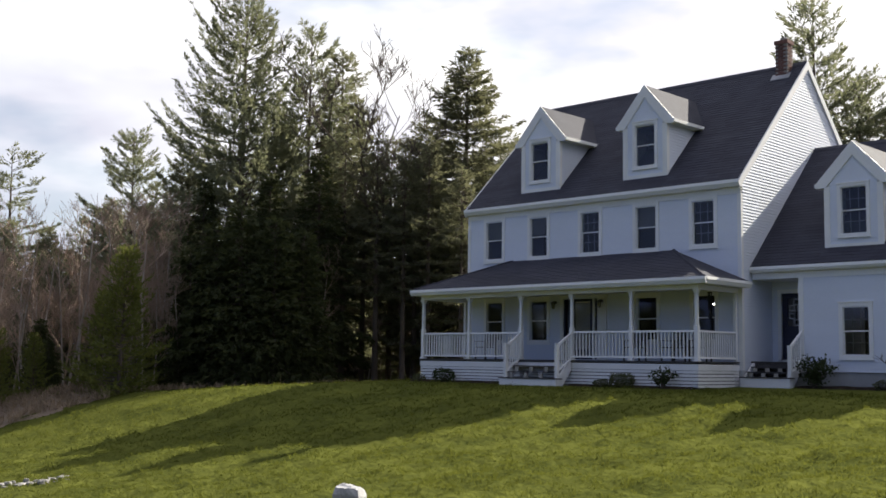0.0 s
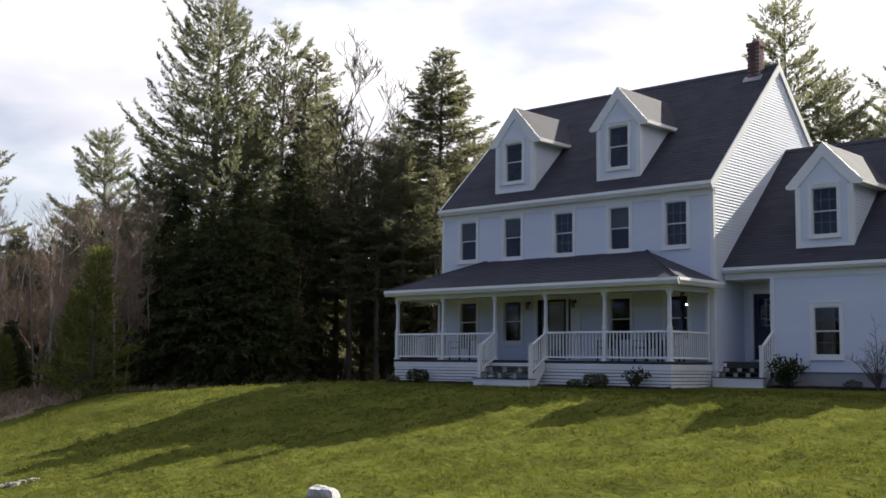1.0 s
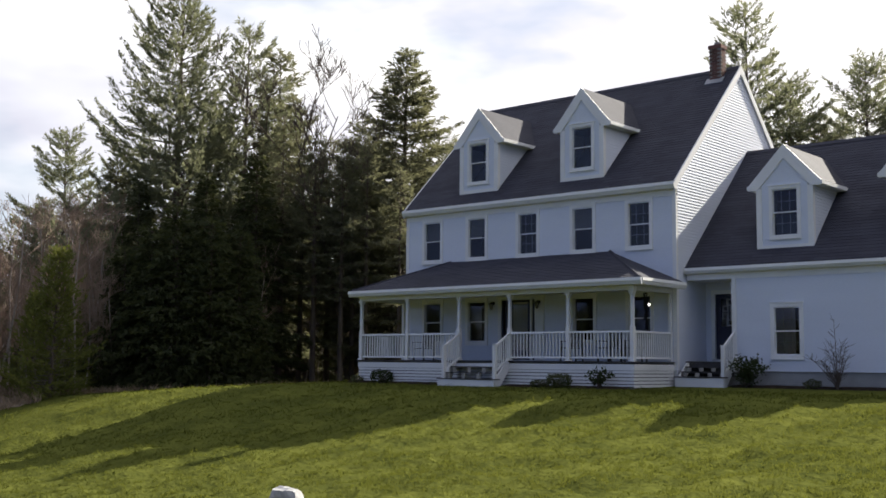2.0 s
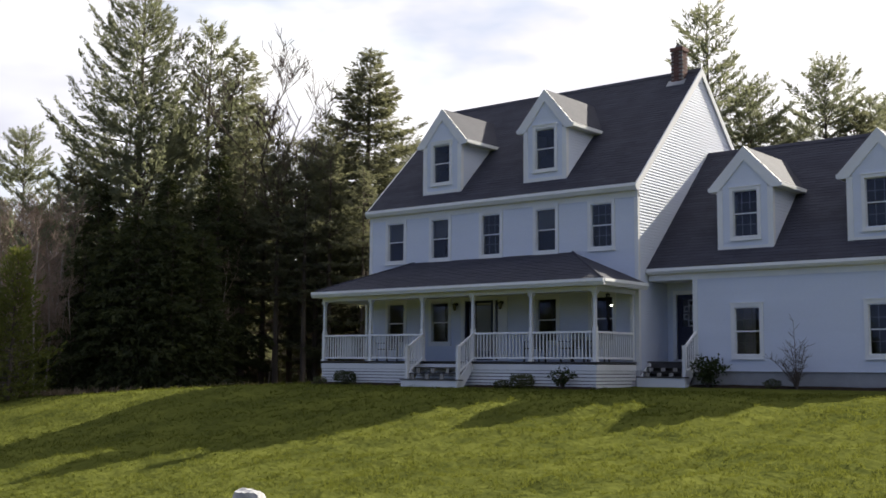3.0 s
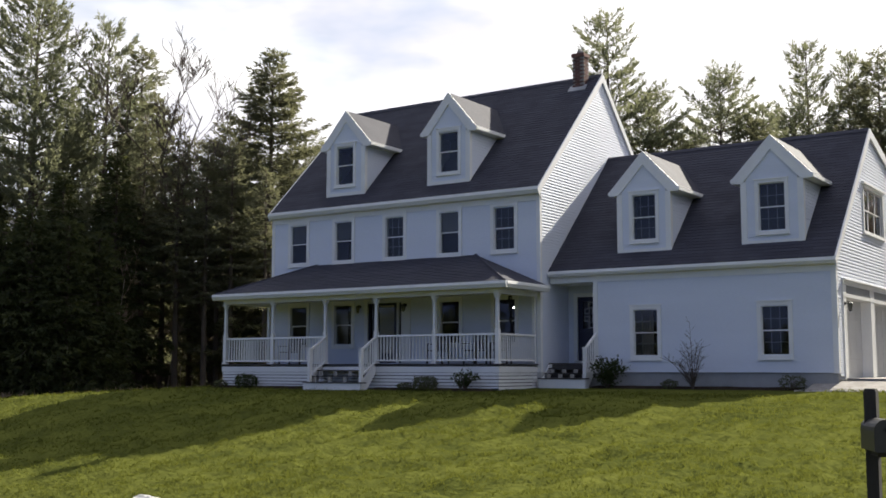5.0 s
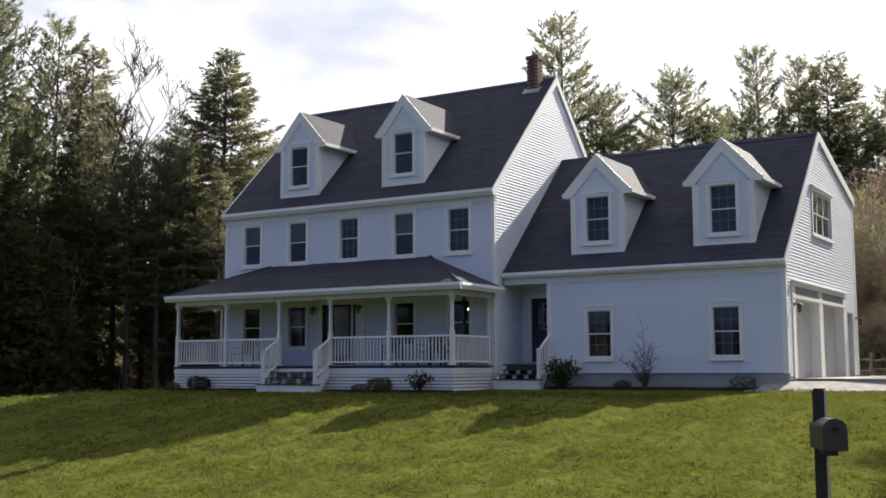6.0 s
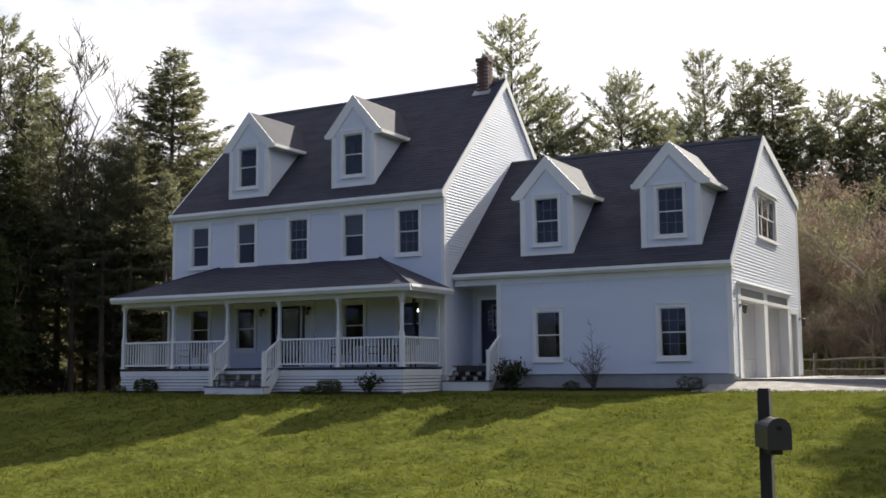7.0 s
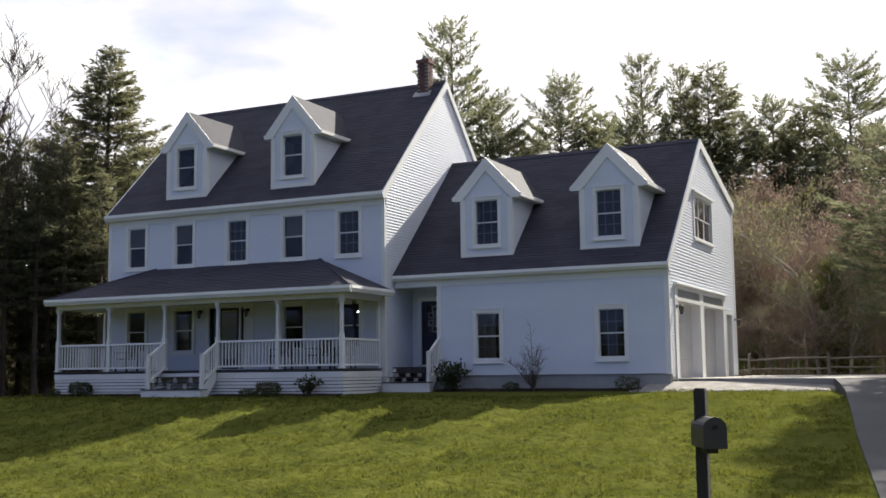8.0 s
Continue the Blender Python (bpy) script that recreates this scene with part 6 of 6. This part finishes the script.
def sapling(x, y, h, w, seed):
    """A leafless many-stemmed bush of fine twigs."""
    rnd = random.Random(seed)
    t = tagged(thing("bare_sapling", (x, y, ground_z(x, y))), "small leafless many-stemmed sapling against the garage wall", "sapling")
    bs, bt = bmesh.new(), bmesh.new()
    for i in range(11):
        a, top = rnd.uniform(0, 6.28), h * (1.0 if i == 0 else rnd.uniform(0.35, 0.72))
        r = w / 2 * (0.1 if i == 0 else rnd.uniform(0.35, 1.0))
        p = [Vector((math.cos(a) * r * k ** 1.4, 0.6 * math.sin(a) * r * k ** 1.4, top * k - 0.03)) for k in (0, 0.35, 0.7, 1.0)]
        tube(bs, p, [0.016, 0.012, 0.008, 0.004], 4, cap=False)
        for j in range(20):
            s = rnd.uniform(0.5, 2.95)
            o = p[int(s)].lerp(p[int(s) + 1], s - int(s))
            b = rnd.uniform(0, 6.28)
            q = rnd.uniform(0.12, 0.34)
            e = o + Vector((math.cos(b) * q, 0.6 * math.sin(b) * q, rnd.uniform(0.3, 1.0) * q))
            tube(bt, [o, o.lerp(e, 0.5) + Vector((0, 0, -0.01)), e], [0.006, 0.005, 0.003], 3, cap=False)
    part("stem", bs, BARK, t)
    part("twigs", bt, BARK, t)


sapling(-11.75, 29.95, 1.95, 1.5, 61)


# ---- grass ----
BLADE = leaf_mat("grass_blades", (0.090, 0.103, 0.022), (0.050, 0.061, 0.015), (0.148, 0.160, 0.028), rough=0.95, spec=0.0, thru=0.40)


def grass():
    rs = np.random.RandomState(9)
    n = 290000
    d = 10.5 + 35.5 * rs.rand(n) ** 1.35
    az = np.radians(rs.uniform(0.5, 69.5, n))
    x, y = -d * np.sin(az), d * np.cos(az)
    edge = np.array([drive_left(b) for b in y])
    hump = lumps(x, y, 0.45, 6) + 0.5 * lumps(x, y, 2.4, 5)
    keep = (x < edge - 0.05) & ~((x > -28.0) & (x < -7.8) & (y > 27.5)) & ~((x > -23.6) & (x < -21) & (y > 26.7)) & ~((x > -16.7) & (x < -7.8) & (y > 29.6)) & ~((hump < -0.2) & (rs.rand(n) < 0.6))
    x, y, d, hump = x[keep], y[keep], d[keep], hump[keep]
    z = np.array([ground_z(a, b) for a, b in zip(x, y)]) + turf_z(x, y)
    n = len(x)
    at = np.c_[x, y, z - 0.005]
    way = rs.normal(size=(n, 3)) * 0.5
    way[:, 2] = 1.0
    tall = 0.4 + 1.0 * np.clip(hump + 0.3, 0, 1.5)
    me = leaf_mesh("grass", at, way, rs.uniform(0.025, 0.055, n) * tall * (0.85 + d / 60), rs.uniform(0.003, 0.006, n) * (0.6 + d / 20), BLADE, 10)
    tagged(new("grass", me), "short green spring grass of the lawn", "grass", kind="stuff")


grass()


def tufts(name, label, spots, seed, material, lo, hi, wide, per, lift=0.0):
    rs = np.random.RandomState(seed)
    c = np.repeat(np.array(spots), per, axis=0)
    n = len(c)
    c = c + np.c_[rs.normal(size=(n, 2)) * 0.045, np.zeros(n) + lift]
    w = rs.normal(size=(n, 3)) * 0.6
    w[:, 2] = 1.0
    me = leaf_mesh(name, c, w, rs.uniform(lo, hi, n), rs.uniform(0.5, 1.0, n) * wide, material, seed)
    return tagged(new(name, me), label, "grass", kind="stuff")


def lawn_spots(n, seed):
    rs = np.random.RandomState(seed)
    out = []
    while len(out) < n:
        d, az = 11.0 + 24.0 * rs.rand() ** 1.2, rs.uniform(3, 67)
        x, y = polar(az, d)
        if noise.noise(Vector((x * 0.35, y * 0.35, 5))) > -0.05 and y < 26.5 and x < drive_left(y) - 0.2:
            out.append((x, y, ground_z(x, y)))
    out = np.array(out)
    out[:, 2] += turf_z(out[:, 0], out[:, 1])
    return out


tufts("grass_tufts", "darker uneven tufts in the lawn", lawn_spots(5000, 41), 42, BLADE, 0.045, 0.085, 0.009, 9)
DRY = leaf_mat("dry_brown_brush", (0.30, 0.235, 0.17), (0.16, 0.125, 0.09), (0.24, 0.18, 0.12), rough=0.95, spec=0.03)


def brush_spots():
    rs = np.random.RandomState(51)
    out = []
    for i in range(1800):
        x, y = polar(rs.uniform(60.8, 73), rs.uniform(46.0, 58))
        k = math.sin(math.pi * min(1, (math.hypot(x, y) - 45.5) / 9.0)) if math.hypot(x, y) < 54.5 else 0.0
        out.append((x, y, ground_z(x, y) + 0.42 * k ** 1.3))
    for i in range(2600):
        x, y = polar(rs.uniform(38, 60), rs.uniform(48, 62))
        out.append((x, y, ground_z(x, y)))
    for i in range(900):
        x, y = polar(rs.uniform(-2, 13), rs.uniform(47.5, 60))
        out.append((x, y, ground_z(x, y)))
    return out


tufts("dry_brush", "dry brown brush and dead leaves at the forest edge", brush_spots(), 52, DRY, 0.15, 0.42, 0.03, 6)
